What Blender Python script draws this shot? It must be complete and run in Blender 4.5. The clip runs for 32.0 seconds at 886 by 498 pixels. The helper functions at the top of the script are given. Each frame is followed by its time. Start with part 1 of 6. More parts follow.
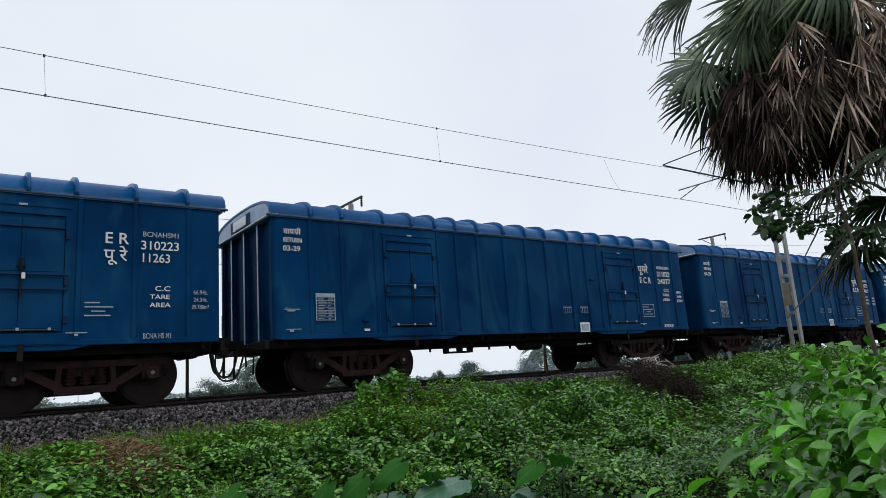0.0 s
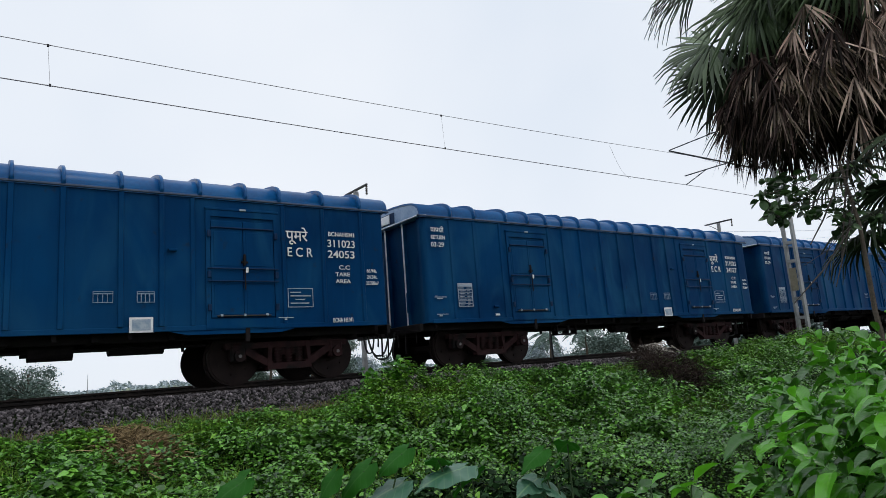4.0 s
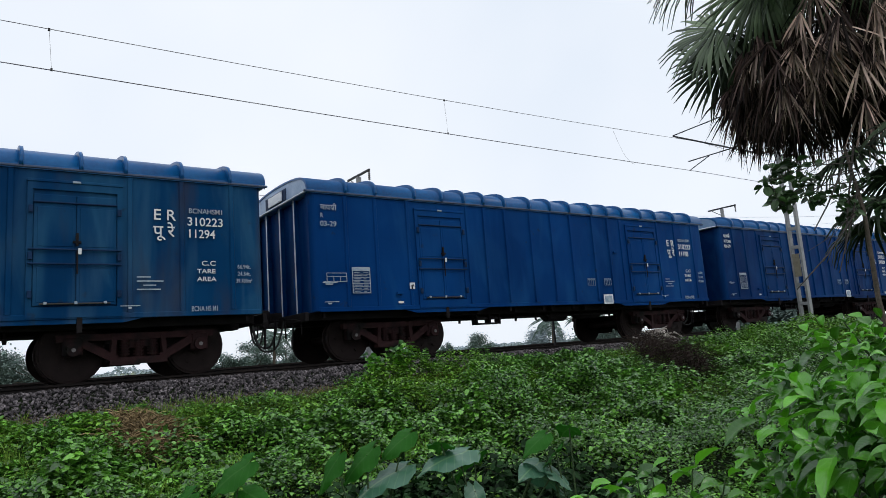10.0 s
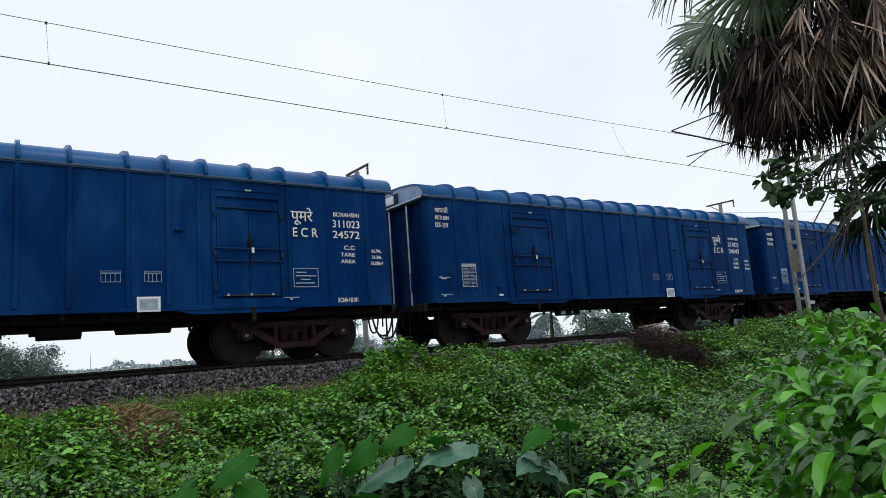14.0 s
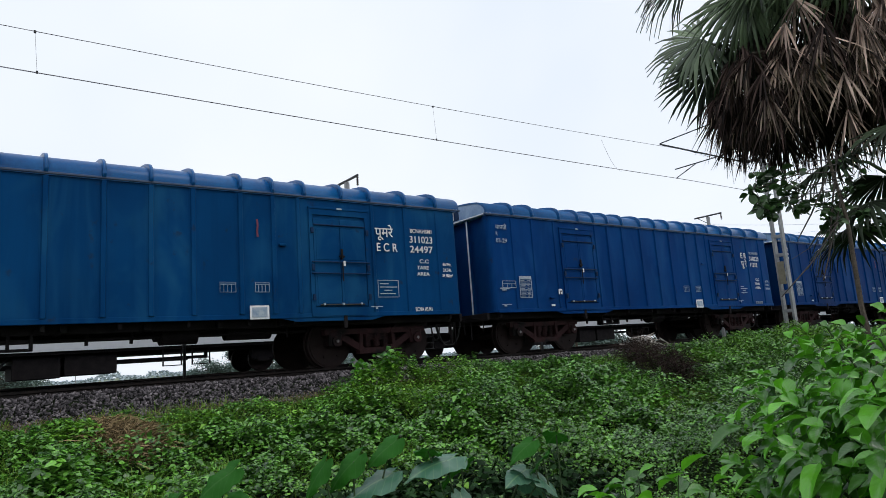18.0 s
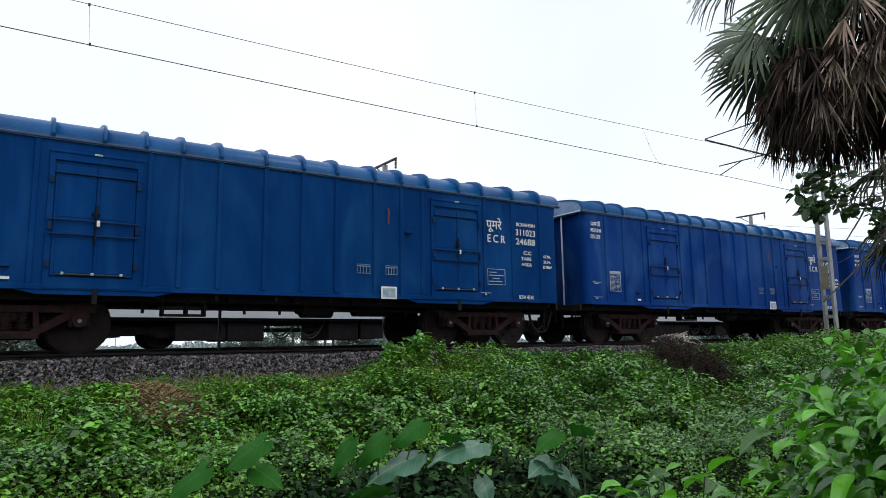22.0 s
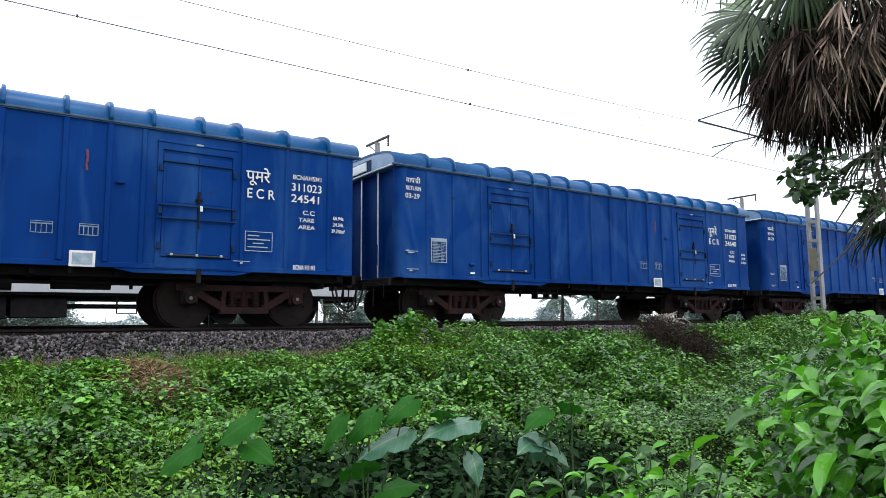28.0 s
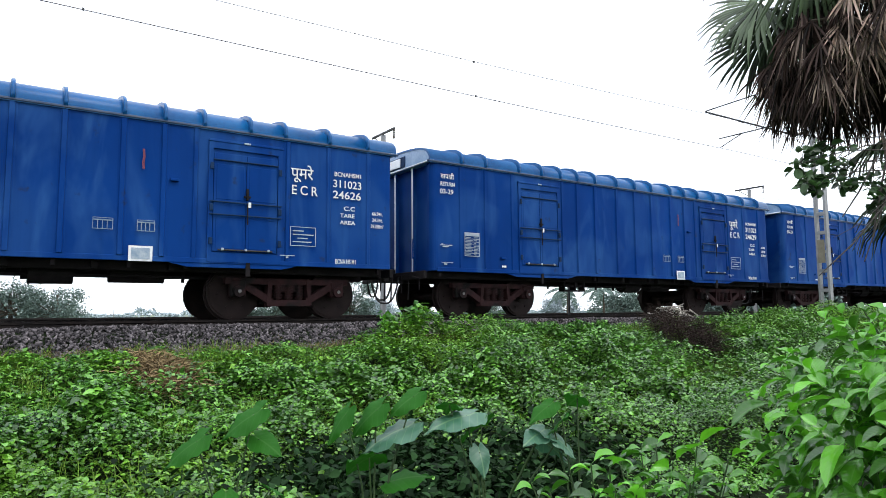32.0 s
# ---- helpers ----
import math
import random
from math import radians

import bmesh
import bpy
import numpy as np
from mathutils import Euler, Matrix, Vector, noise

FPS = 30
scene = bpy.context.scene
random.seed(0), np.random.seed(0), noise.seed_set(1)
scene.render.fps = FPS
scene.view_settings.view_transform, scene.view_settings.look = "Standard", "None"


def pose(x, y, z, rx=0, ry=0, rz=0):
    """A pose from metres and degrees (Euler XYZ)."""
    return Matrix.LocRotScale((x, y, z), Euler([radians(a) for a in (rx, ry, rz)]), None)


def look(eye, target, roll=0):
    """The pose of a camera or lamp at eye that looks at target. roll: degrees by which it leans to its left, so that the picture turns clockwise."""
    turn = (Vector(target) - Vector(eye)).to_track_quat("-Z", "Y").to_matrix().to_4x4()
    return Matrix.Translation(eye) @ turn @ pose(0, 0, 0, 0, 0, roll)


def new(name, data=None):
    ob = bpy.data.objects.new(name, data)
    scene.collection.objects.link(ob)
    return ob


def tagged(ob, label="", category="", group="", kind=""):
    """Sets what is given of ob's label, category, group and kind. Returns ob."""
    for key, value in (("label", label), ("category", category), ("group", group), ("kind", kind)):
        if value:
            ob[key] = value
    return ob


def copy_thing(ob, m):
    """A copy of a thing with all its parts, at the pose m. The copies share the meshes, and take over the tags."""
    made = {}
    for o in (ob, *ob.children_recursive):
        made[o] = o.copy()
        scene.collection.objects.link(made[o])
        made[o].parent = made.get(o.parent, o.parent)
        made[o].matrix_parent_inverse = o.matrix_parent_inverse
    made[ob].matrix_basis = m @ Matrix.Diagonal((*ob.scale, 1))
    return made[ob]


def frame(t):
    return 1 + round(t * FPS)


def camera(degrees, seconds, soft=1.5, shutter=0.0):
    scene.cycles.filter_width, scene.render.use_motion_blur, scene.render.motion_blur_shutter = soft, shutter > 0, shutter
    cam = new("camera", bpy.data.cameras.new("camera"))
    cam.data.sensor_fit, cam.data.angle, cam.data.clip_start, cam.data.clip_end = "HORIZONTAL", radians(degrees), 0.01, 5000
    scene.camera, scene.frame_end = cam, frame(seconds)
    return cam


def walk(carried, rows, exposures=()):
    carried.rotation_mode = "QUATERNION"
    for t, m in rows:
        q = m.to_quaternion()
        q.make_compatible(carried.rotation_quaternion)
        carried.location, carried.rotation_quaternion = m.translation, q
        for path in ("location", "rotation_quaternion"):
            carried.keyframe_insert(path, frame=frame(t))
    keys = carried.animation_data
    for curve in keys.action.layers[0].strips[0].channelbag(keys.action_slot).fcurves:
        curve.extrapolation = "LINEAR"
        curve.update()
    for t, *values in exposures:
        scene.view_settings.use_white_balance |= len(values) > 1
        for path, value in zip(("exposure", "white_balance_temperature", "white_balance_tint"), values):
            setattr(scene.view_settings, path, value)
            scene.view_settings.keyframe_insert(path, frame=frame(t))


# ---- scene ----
# The eye stands at the foot of a railway bank; x runs along the track, y across it, z = 0 is the rail's top.
LENS, EYE = 68.09, 0.114
cam = camera(LENS, 32.0, 0.85)
# seconds, pitch, yaw, roll
TURNS = [
    (0.0, 10.98, -36.31, 4.03),    (0.5, 10.80, -36.16, 4.01),    (1.0, 10.92, -35.95, 4.32),
    (1.5, 10.60, -35.93, 4.32),    (2.0, 10.39, -35.81, 4.26),    (2.5, 9.96, -35.82, 4.02),
    (3.0, 10.13, -36.08, 3.95),    (3.5, 10.24, -35.88, 4.18),    (4.0, 9.92, -35.78, 4.29),
    (4.5, 9.78, -36.08, 4.27),    (6.5, 9.40, -35.46, 4.26),    (7.0, 9.40, -35.36, 4.26),
    (7.5, 9.28, -35.33, 4.49),    (8.0, 9.29, -35.44, 4.49),    (8.5, 9.19, -35.45, 4.36),
    (9.0, 9.03, -35.36, 4.43),    (9.5, 8.86, -35.57, 4.41),    (10.0, 8.67, -35.56, 4.18),
    (10.5, 8.34, -35.83, 4.13),    (11.0, 8.37, -35.68, 4.04),    (11.5, 8.34, -35.79, 4.02),
    (12.0, 8.15, -35.75, 3.83),    (12.5, 8.30, -35.87, 3.90),    (13.0, 8.45, -36.13, 4.05),
    (13.5, 8.56, -35.78, 4.12),    (14.0, 8.21, -35.71, 4.14),    (14.5, 8.07, -36.07, 3.71),
    (16.5, 7.69, -38.02, 3.36),    (17.0, 8.40, -37.73, 3.58),    (17.5, 8.83, -37.18, 3.90),
    (18.0, 9.12, -36.64, 4.06),    (18.5, 9.25, -36.28, 4.23),    (19.0, 9.27, -36.13, 4.01),
    (19.5, 9.22, -36.01, 3.79),    (20.0, 9.49, -35.66, 3.41),    (20.5, 9.42, -34.90, 2.86),
    (21.0, 8.56, -34.17, 1.79),    (21.5, 8.21, -34.03, 1.27),    (22.0, 8.02, -34.09, 0.84),
    (22.5, 7.72, -33.97, 0.70),    (23.0, 7.37, -34.29, 0.41),    (23.5, 7.40, -34.43, 0.36),
    (24.0, 7.00, -34.59, 0.21),    (24.5, 6.80, -34.59, 0.17),    (26.5, 6.62, -34.70, 0.39),
    (27.0, 6.59, -34.57, 0.49),    (27.5, 6.42, -34.72, 0.36),    (28.0, 6.15, -34.86, 0.41),
    (28.5, 6.06, -34.88, 0.35),    (29.0, 5.84, -34.80, 0.25),    (29.5, 5.64, -34.81, 0.23),
    (30.0, 5.60, -34.68, 0.35),    (30.5, 5.83, -34.66, 0.32),    (31.0, 5.72, -34.52, 0.33),
    (31.5, 5.48, -34.41, 0.24),    (32.0, 5.49, -34.33, 0.44),
]
EXPOSURES = [(0.0, -0.47), (9.0, -0.38), (14.0, -0.33), (19.0, -0.31), (23.0, -0.11), (28.0, 0.40), (32.0, 0.57)]
walk(cam, [(t, pose(0, 0, EYE, 90 + p, r, y)) for t, p, y, r in TURNS], EXPOSURES)

# ---- sky and light: an even overcast ----
world = bpy.data.worlds.new("overcast")
scene.world = world
world.use_nodes = True
wn, wl = world.node_tree.nodes, world.node_tree.links
sky = wn.new("ShaderNodeTexSky")
sky.sky_type, sky.sun_disc = "NISHITA", False
sky.sun_elevation, sky.sun_rotation = radians(55), radians(200)
soft = wn.new("ShaderNodeTexNoise")
soft.inputs["Scale"].default_value, soft.inputs["Detail"].default_value = 2.2, 3
ramp = wn.new("ShaderNodeValToRGB")
ramp.color_ramp.elements[0].position, ramp.color_ramp.elements[0].color = 0.3, (0.80, 0.87, 0.97, 1)
ramp.color_ramp.elements[1].position, ramp.color_ramp.elements[1].color = 0.75, (0.95, 0.985, 1.04, 1)
tint = wn.new("ShaderNodeMixRGB")
tint.inputs[0].default_value = 0.94
scaled = wn.new("ShaderNodeVectorMath")
scaled.operation = "SCALE"
scaled.inputs[3].default_value = 0.09
wl.new(soft.outputs["Fac"], ramp.inputs["Fac"])
wl.new(sky.outputs["Color"], scaled.inputs[0])
wl.new(scaled.outputs[0], tint.inputs[1])
wl.new(ramp.outputs["Color"], tint.inputs[2])
wl.new(tint.outputs["Color"], wn["Background"].inputs["Color"])
wn["Background"].inputs["Strength"].default_value = 1.35
sun = new("sun", bpy.data.lights.new("sun", "SUN"))
sun.data.energy, sun.data.angle, sun.data.color = 0.9, radians(25), (1.0, 0.97, 0.92)
sun.matrix_world = look((16, -30, 52), (0, 0, 0))


# ---- materials ----
def nodes_of(name):
    m = bpy.data.materials.new(name)
    m.use_nodes = True
    return m, m.node_tree.nodes, m.node_tree.links, m.node_tree.nodes["Principled BSDF"]


def surface(name, a, b, rough=0.7, metal=0.0, scale=6.0, fine=60.0, bump=0.15, stretch=(1, 1, 1), depth=0.01, dirt=None, dirt_at=0.62, island=0.0, spec=0.5):
    """Two colours mixed by coarse and fine noise, with a fine relief and an optional layer of dirt or rust."""
    m, n, l, p = nodes_of(name)
    co = n.new("ShaderNodeTexCoord")
    mp = n.new("ShaderNodeMapping")
    mp.inputs["Scale"].default_value = stretch
    l.new(co.outputs["Object"], mp.inputs["Vector"])
    big, small = n.new("ShaderNodeTexNoise"), n.new("ShaderNodeTexNoise")
    for node, sc in ((big, scale), (small, fine)):
        node.inputs["Scale"].default_value, node.inputs["Detail"].default_value = sc, 5
        l.new(mp.outputs["Vector"], node.inputs["Vector"])
    add = n.new("ShaderNodeMath")
    add.operation = "MULTIPLY_ADD"
    add.inputs[1].default_value, add.inputs[2].default_value = 0.45, 0.0
    l.new(small.outputs["Fac"], add.inputs[0])
    sm = n.new("ShaderNodeMath")
    l.new(big.outputs["Fac"], sm.inputs[0])
    l.new(add.outputs[0], sm.inputs[1])
    rp = n.new("ShaderNodeMapRange")
    rp.inputs["From Min"].default_value, rp.inputs["From Max"].default_value = 0.5, 0.95
    l.new(sm.outputs[0], rp.inputs["Value"])
    mix = n.new("ShaderNodeMixRGB")
    mix.inputs[1].default_value, mix.inputs[2].default_value = (*a, 1), (*b, 1)
    l.new(rp.outputs["Result"], mix.inputs[0])
    out = mix.outputs["Color"]
    if island:
        geo, hsv = n.new("ShaderNodeNewGeometry"), n.new("ShaderNodeHueSaturation")
        mr = n.new("ShaderNodeMapRange")
        mr.inputs["To Min"].default_value, mr.inputs["To Max"].default_value = 1 - island, 1 + island
        l.new(geo.outputs["Random Per Island"], mr.inputs["Value"])
        l.new(mr.outputs["Result"], hsv.inputs["Value"])
        mh = n.new("ShaderNodeMapRange")
        mh.inputs["To Min"].default_value, mh.inputs["To Max"].default_value = 0.5 - 0.04 * island, 0.5 + 0.03 * island
        l.new(geo.outputs["Random Per Island"], mh.inputs["Value"])
        l.new(mh.outputs["Result"], hsv.inputs["Hue"])
        l.new(out, hsv.inputs["Color"])
        out = hsv.outputs["Color"]
    if dirt:
        spots = n.new("ShaderNodeTexNoise")
        spots.inputs["Scale"].default_value, spots.inputs["Detail"].default_value = scale * 0.55, 8
        l.new(mp.outputs["Vector"], spots.inputs["Vector"])
        dr = n.new("ShaderNodeMapRange")
        dr.inputs["From Min"].default_value, dr.inputs["From Max"].default_value = dirt_at, dirt_at + 0.12
        l.new(spots.outputs["Fac"], dr.inputs["Value"])
        dm = n.new("ShaderNodeMixRGB")
        dm.inputs[2].default_value = (*dirt, 1)
        l.new(dr.outputs["Result"], dm.inputs[0])
        l.new(out, dm.inputs[1])
        out = dm.outputs["Color"]
    l.new(out, p.inputs["Base Color"])
    p.inputs["Roughness"].default_value, p.inputs["Metallic"].default_value = rough, metal
    p.inputs["Specular IOR Level"].default_value = spec
    if bump:
        bp = n.new("ShaderNodeBump")
        bp.inputs["Strength"].default_value, bp.inputs["Distance"].default_value = bump, depth
        l.new(small.outputs["Fac"], bp.inputs["Height"])
        l.new(bp.outputs["Normal"], p.inputs["Normal"])
    return m


def leafy(name, a, b, rough=0.5, spread=0.35, glow=0.25, scale=1.2, spec=0.3, patch=0.5, veins=0.0):
    """Leaves: a colour of its own for each leaf, patches over the whole, veins, and some light let through."""
    m, n, l, p = nodes_of(name)
    geo, noise_ = n.new("ShaderNodeNewGeometry"), n.new("ShaderNodeTexNoise")
    co = n.new("ShaderNodeTexCoord")
    noise_.inputs["Scale"].default_value, noise_.inputs["Detail"].default_value = scale, 4
    l.new(co.outputs["Object"], noise_.inputs["Vector"])
    av = n.new("ShaderNodeMath")
    av.operation = "MULTIPLY_ADD"
    av.inputs[1].default_value = 0.55
    l.new(geo.outputs["Random Per Island"], av.inputs[0])
    half = n.new("ShaderNodeMath")
    half.operation = "MULTIPLY_ADD"
    half.inputs[1].default_value, half.inputs[2].default_value = patch, 0.25 - 0.5 * patch
    l.new(noise_.outputs["Fac"], half.inputs[0])
    l.new(half.outputs[0], av.inputs[2])
    av.use_clamp = True
    mix = n.new("ShaderNodeMixRGB")
    mix.inputs[1].default_value, mix.inputs[2].default_value = (*a, 1), (*b, 1)
    l.new(av.outputs[0], mix.inputs[0])
    hsv = n.new("ShaderNodeHueSaturation")
    mr = n.new("ShaderNodeMapRange")
    mr.inputs["To Min"].default_value, mr.inputs["To Max"].default_value = 1 - spread, 1 + spread
    l.new(geo.outputs["Random Per Island"], mr.inputs["Value"])
    l.new(mr.outputs["Result"], hsv.inputs["Value"])
    l.new(mix.outputs["Color"], hsv.inputs["Color"])
    out = hsv.outputs["Color"]
    if veins:
        # side veins slant from the midrib towards the tip; the blade swells between them
        uv = n.new("ShaderNodeSeparateXYZ")
        l.new(co.outputs["UV"], uv.inputs[0])
        across = n.new("ShaderNodeMath")
        across.operation = "ABSOLUTE"
        l.new(uv.outputs["Y"], across.inputs[0])
        slant = n.new("ShaderNodeMath")
        slant.operation = "MULTIPLY_ADD"
        slant.inputs[1].default_value = -0.22
        l.new(across.outputs[0], slant.inputs[0])
        l.new(uv.outputs["X"], slant.inputs[2])
        many = n.new("ShaderNodeMath")
        many.operation = "MULTIPLY"
        many.inputs[1].default_value = 8.0
        l.new(slant.outputs[0], many.inputs[0])
        fold = n.new("ShaderNodeMath")
        fold.operation = "PINGPONG"
        fold.inputs[1].default_value = 0.5
        swell = n.new("ShaderNodeMath")
        swell.operation = "SQRT"
        l.new(fold.outputs[0], swell.inputs[0])
        l.new(many.outputs[0], fold.inputs[0])
        line = n.new("ShaderNodeMapRange")
        line.inputs["From Min"].default_value, line.inputs["From Max"].default_value = 0.0, 0.09
        line.inputs["To Min"].default_value, line.inputs["To Max"].default_value = 0.5 * veins, 0.0
        l.new(fold.outputs[0], line.inputs["Value"])
        rib = n.new("ShaderNodeMapRange")
        rib.inputs["From Min"].default_value, rib.inputs["From Max"].default_value = 0.02, 0.07
        rib.inputs["To Min"].default_value, rib.inputs["To Max"].default_value = veins, 0.0
        l.new(across.outputs[0], rib.inputs["Value"])
        most = n.new("ShaderNodeMath")
        most.operation = "MAXIMUM"
        l.new(line.outputs["Result"], most.inputs[0])
        l.new(rib.outputs["Result"], most.inputs[1])
        vm = n.new("ShaderNodeMixRGB")
        vm.inputs[2].default_value = (0.3, 0.45, 0.2, 1)
        l.new(most.outputs[0], vm.inputs[0])
        l.new(out, vm.inputs[1])
        out = vm.outputs["Color"]
        bp = n.new("ShaderNodeBump")
        bp.inputs["Strength"].default_value, bp.inputs["Distance"].default_value = 0.12, 0.006
        l.new(swell.outputs[0], bp.inputs["Height"])
        l.new(bp.outputs["Normal"], p.inputs["Normal"])
    l.new(out, p.inputs["Base Color"])
    p.inputs["Roughness"].default_value = rough
    p.inputs["Specular IOR Level"].default_value = spec
    if glow:
        tr, ms = n.new("ShaderNodeBsdfTranslucent"), n.new("ShaderNodeMixShader")
        ms.inputs[0].default_value = glow
        l.new(out, tr.inputs["Color"])
        l.new(p.outputs[0], ms.inputs[1])
        l.new(tr.outputs[0], ms.inputs[2])
        l.new(ms.outputs[0], n["Material Output"].inputs["Surface"])
    return m


def wagon_paint(name, a, b, smear, amount=0.5, grime=0.0):
    """Old wagon paint: slow clouds, pale smears down the sheets that partly paint soft reflections, thin streaks, small
    dents and dirt.
    """
    m, n, l, p = nodes_of(name)
    co, info = n.new("ShaderNodeTexCoord"), n.new("ShaderNodeObjectInfo")
    far = n.new("ShaderNodeVectorMath")
    far.operation = "SCALE"
    far.inputs[3].default_value = 90.0
    l.new(info.outputs["Color"], far.inputs[0])
    moved = n.new("ShaderNodeVectorMath")
    l.new(co.outputs["Object"], moved.inputs[0])
    l.new(far.outputs[0], moved.inputs[1])

    def layer(scale, stretch, lo, hi, to0=0.0, to1=1.0, detail=4, warp=0.0):
        mp, nz, mr = n.new("ShaderNodeMapping"), n.new("ShaderNodeTexNoise"), n.new("ShaderNodeMapRange")
        mp.inputs["Scale"].default_value = stretch
        nz.inputs["Scale"].default_value, nz.inputs["Detail"].default_value, nz.inputs["Distortion"].default_value = scale, detail, warp
        mr.inputs["From Min"].default_value, mr.inputs["From Max"].default_value = lo, hi
        mr.inputs["To Min"].default_value, mr.inputs["To Max"].default_value = to0, to1
        l.new(moved.outputs[0], mp.inputs["Vector"])
        l.new(mp.outputs["Vector"], nz.inputs["Vector"])
        l.new(nz.outputs["Fac"], mr.inputs["Value"])
        return mr.outputs["Result"]

    def blend(fac, under, colour, how="MIX"):
        mx = n.new("ShaderNodeMixRGB")
        mx.blend_type = how
        mx.inputs[2].default_value = (*colour, 1)
        l.new(fac, mx.inputs[0])
        if isinstance(under, tuple):
            mx.inputs[1].default_value = (*under, 1)
        else:
            l.new(under, mx.inputs[1])
        return mx.outputs["Color"]

    colour = blend(layer(0.55, (1, 1, 0.7), 0.35, 0.68), a, b)
    colour = blend(layer(0.8, (1.5, 1, 0.45), 0.49, 0.70, 0, amount, 3, 1.4), colour, smear)
    # broad pale blotches, soft reflections put into the colour
    colour = blend(layer(0.45, (1.3, 1, 1.1), 0.5, 0.62, 0, amount * 0.55, 2, 0.8), colour, smear)
    colour = blend(layer(1.3, (7, 1, 0.35), 0.52, 0.75, 0, 0.16), colour, tuple(0.55 * v for v in a))
    colour = blend(layer(5.0, (1, 1, 0.8), 0.66, 0.74, 0, 0.5), colour, (0.02, 0.025, 0.04))
    if grime:
        colour = blend(layer(1.1, (2.2, 1, 0.3), 0.54, 0.70, 0, 0.4, 5, 0.6), colour, (0.040, 0.105, 0.185))
        colour = blend(layer(0.9, (1.6, 1, 0.3), 0.54, 0.66, 0, grime, 6), colour, (0.050, 0.036, 0.032))
    l.new(colour, p.inputs["Base Color"])
    l.new(layer(0.9, (1.2, 1, 0.5), 0.3, 0.7, 0.6, 0.42), p.inputs["Roughness"])
    p.inputs["Specular IOR Level"].default_value = 0.03
    bp = n.new("ShaderNodeBump")
    bp.inputs["Strength"].default_value, bp.inputs["Distance"].default_value = 0.25, 0.03
    l.new(layer(1.4, (1, 1, 0.5), 0.2, 0.8), bp.inputs["Height"])
    l.new(bp.outputs["Normal"], p.inputs["Normal"])
    return m


BLUE = wagon_paint("blue paint", (0.0026, 0.0300, 0.1600), (0.0045, 0.0450, 0.2200), (0.0280, 0.0960, 0.2760), 0.55)
NAVY = wagon_paint("deep blue paint", (0.0010, 0.0201, 0.0915), (0.0020, 0.0317, 0.1366), (0.0122, 0.0695, 0.2013), 0.5)
BRIGHT = wagon_paint("clean blue paint", (0.0010, 0.0298, 0.1303), (0.0020, 0.0453, 0.1855), (0.0110, 0.0795, 0.2318), 0.4)
SEA = wagon_paint("greenish blue paint", (0.0009, 0.0310, 0.1081), (0.0021, 0.0506, 0.1610), (0.0138, 0.0943, 0.2070), 0.55)
TEAL = wagon_paint("faded blue paint", (0.0009, 0.0246, 0.0874), (0.0017, 0.0459, 0.1389), (0.0123, 0.0784, 0.1680), 0.55)
WORN = wagon_paint("worn blue paint", (0.0013, 0.0297, 0.0968), (0.0028, 0.0484, 0.1375), (0.0220, 0.0935, 0.1815), 0.5, 0.42)
RIBBLUE = surface("weathered roof paint", (0.002, 0.064, 0.21), (0.007, 0.112, 0.315), 0.34, 0, 1.5, 14, 0.08, dirt=(0.02, 0.065, 0.12), dirt_at=0.68, spec=0.26)
WHITE = surface("white stencil paint", (0.62, 0.64, 0.66), (0.8, 0.8, 0.8), 0.6, 0, 8, 60, 0)
FAINT = surface("rubbed white paint", (0.20, 0.28, 0.38), (0.42, 0.47, 0.52), 0.6, 0, 10, 60, 0)
TABLEPAINT = surface("thin white table paint", (0.10, 0.17, 0.28), (0.30, 0.36, 0.44), 0.6, 0, 10, 60, 0)
# Blue darkened to stand for shadow at bars, hinges and vent surround.
BARPAINT = surface("shade-dark bar paint", (0.002, 0.014, 0.045), (0.006, 0.032, 0.095), 0.6, 0, 4, 30, 0.1, spec=0.15)
DIMPAINT = surface("faded white stencil", (0.08, 0.15, 0.25), (0.22, 0.29, 0.38), 0.6, 0, 10, 60, 0)
EDGE = surface("pale edge paint", (0.80, 0.83, 0.86), (0.90, 0.91, 0.92), 0.5, 0, 6, 40, 0)
# Wagon blue paled by the sky's reflection, put into the base colour.
ENDPANEL = surface("end panel with sky sheen", (0.10, 0.20, 0.38), (0.30, 0.42, 0.58), 0.3, 0, 2, 20, 0.05, spec=0.5)
EAVEPAINT = surface("worn eave edge paint", (0.012, 0.04, 0.10), (0.06, 0.08, 0.13), 0.6, 0, 3, 30, 0.1)
RED = surface("red marking paint", (0.09, 0.018, 0.05), (0.19, 0.03, 0.06), 0.6, 0, 8, 60, 0)
UNDER = surface("grimy black underframe", (0.005, 0.004, 0.005), (0.014, 0.011, 0.012), 0.8, 0, 5, 40, 0.2, spec=0.2)
CAST = surface("rusty brown cast steel", (0.014, 0.0055, 0.006), (0.036, 0.013, 0.014), 0.8, 0, 5, 40, 0.25, dirt=(0.006, 0.005, 0.005), dirt_at=0.54, spec=0.2)
TREAD = surface("worn wheel steel", (0.009, 0.005, 0.005), (0.020, 0.012, 0.011), 0.7, 0.1, 4, 30, 0.1, spec=0.2)
STEEL = surface("bright worn steel", (0.12, 0.11, 0.11), (0.26, 0.25, 0.25), 0.4, 0.7, 5, 40, 0.05)
RAIL = surface("rusty rail steel", (0.008, 0.007, 0.007), (0.022, 0.016, 0.014), 0.8, 0.0, 5, 60, 0.2, spec=0.2)
RUBBER = surface("black rubber", (0.01, 0.01, 0.011), (0.02, 0.02, 0.02), 0.6, 0, 8, 40, 0.05)
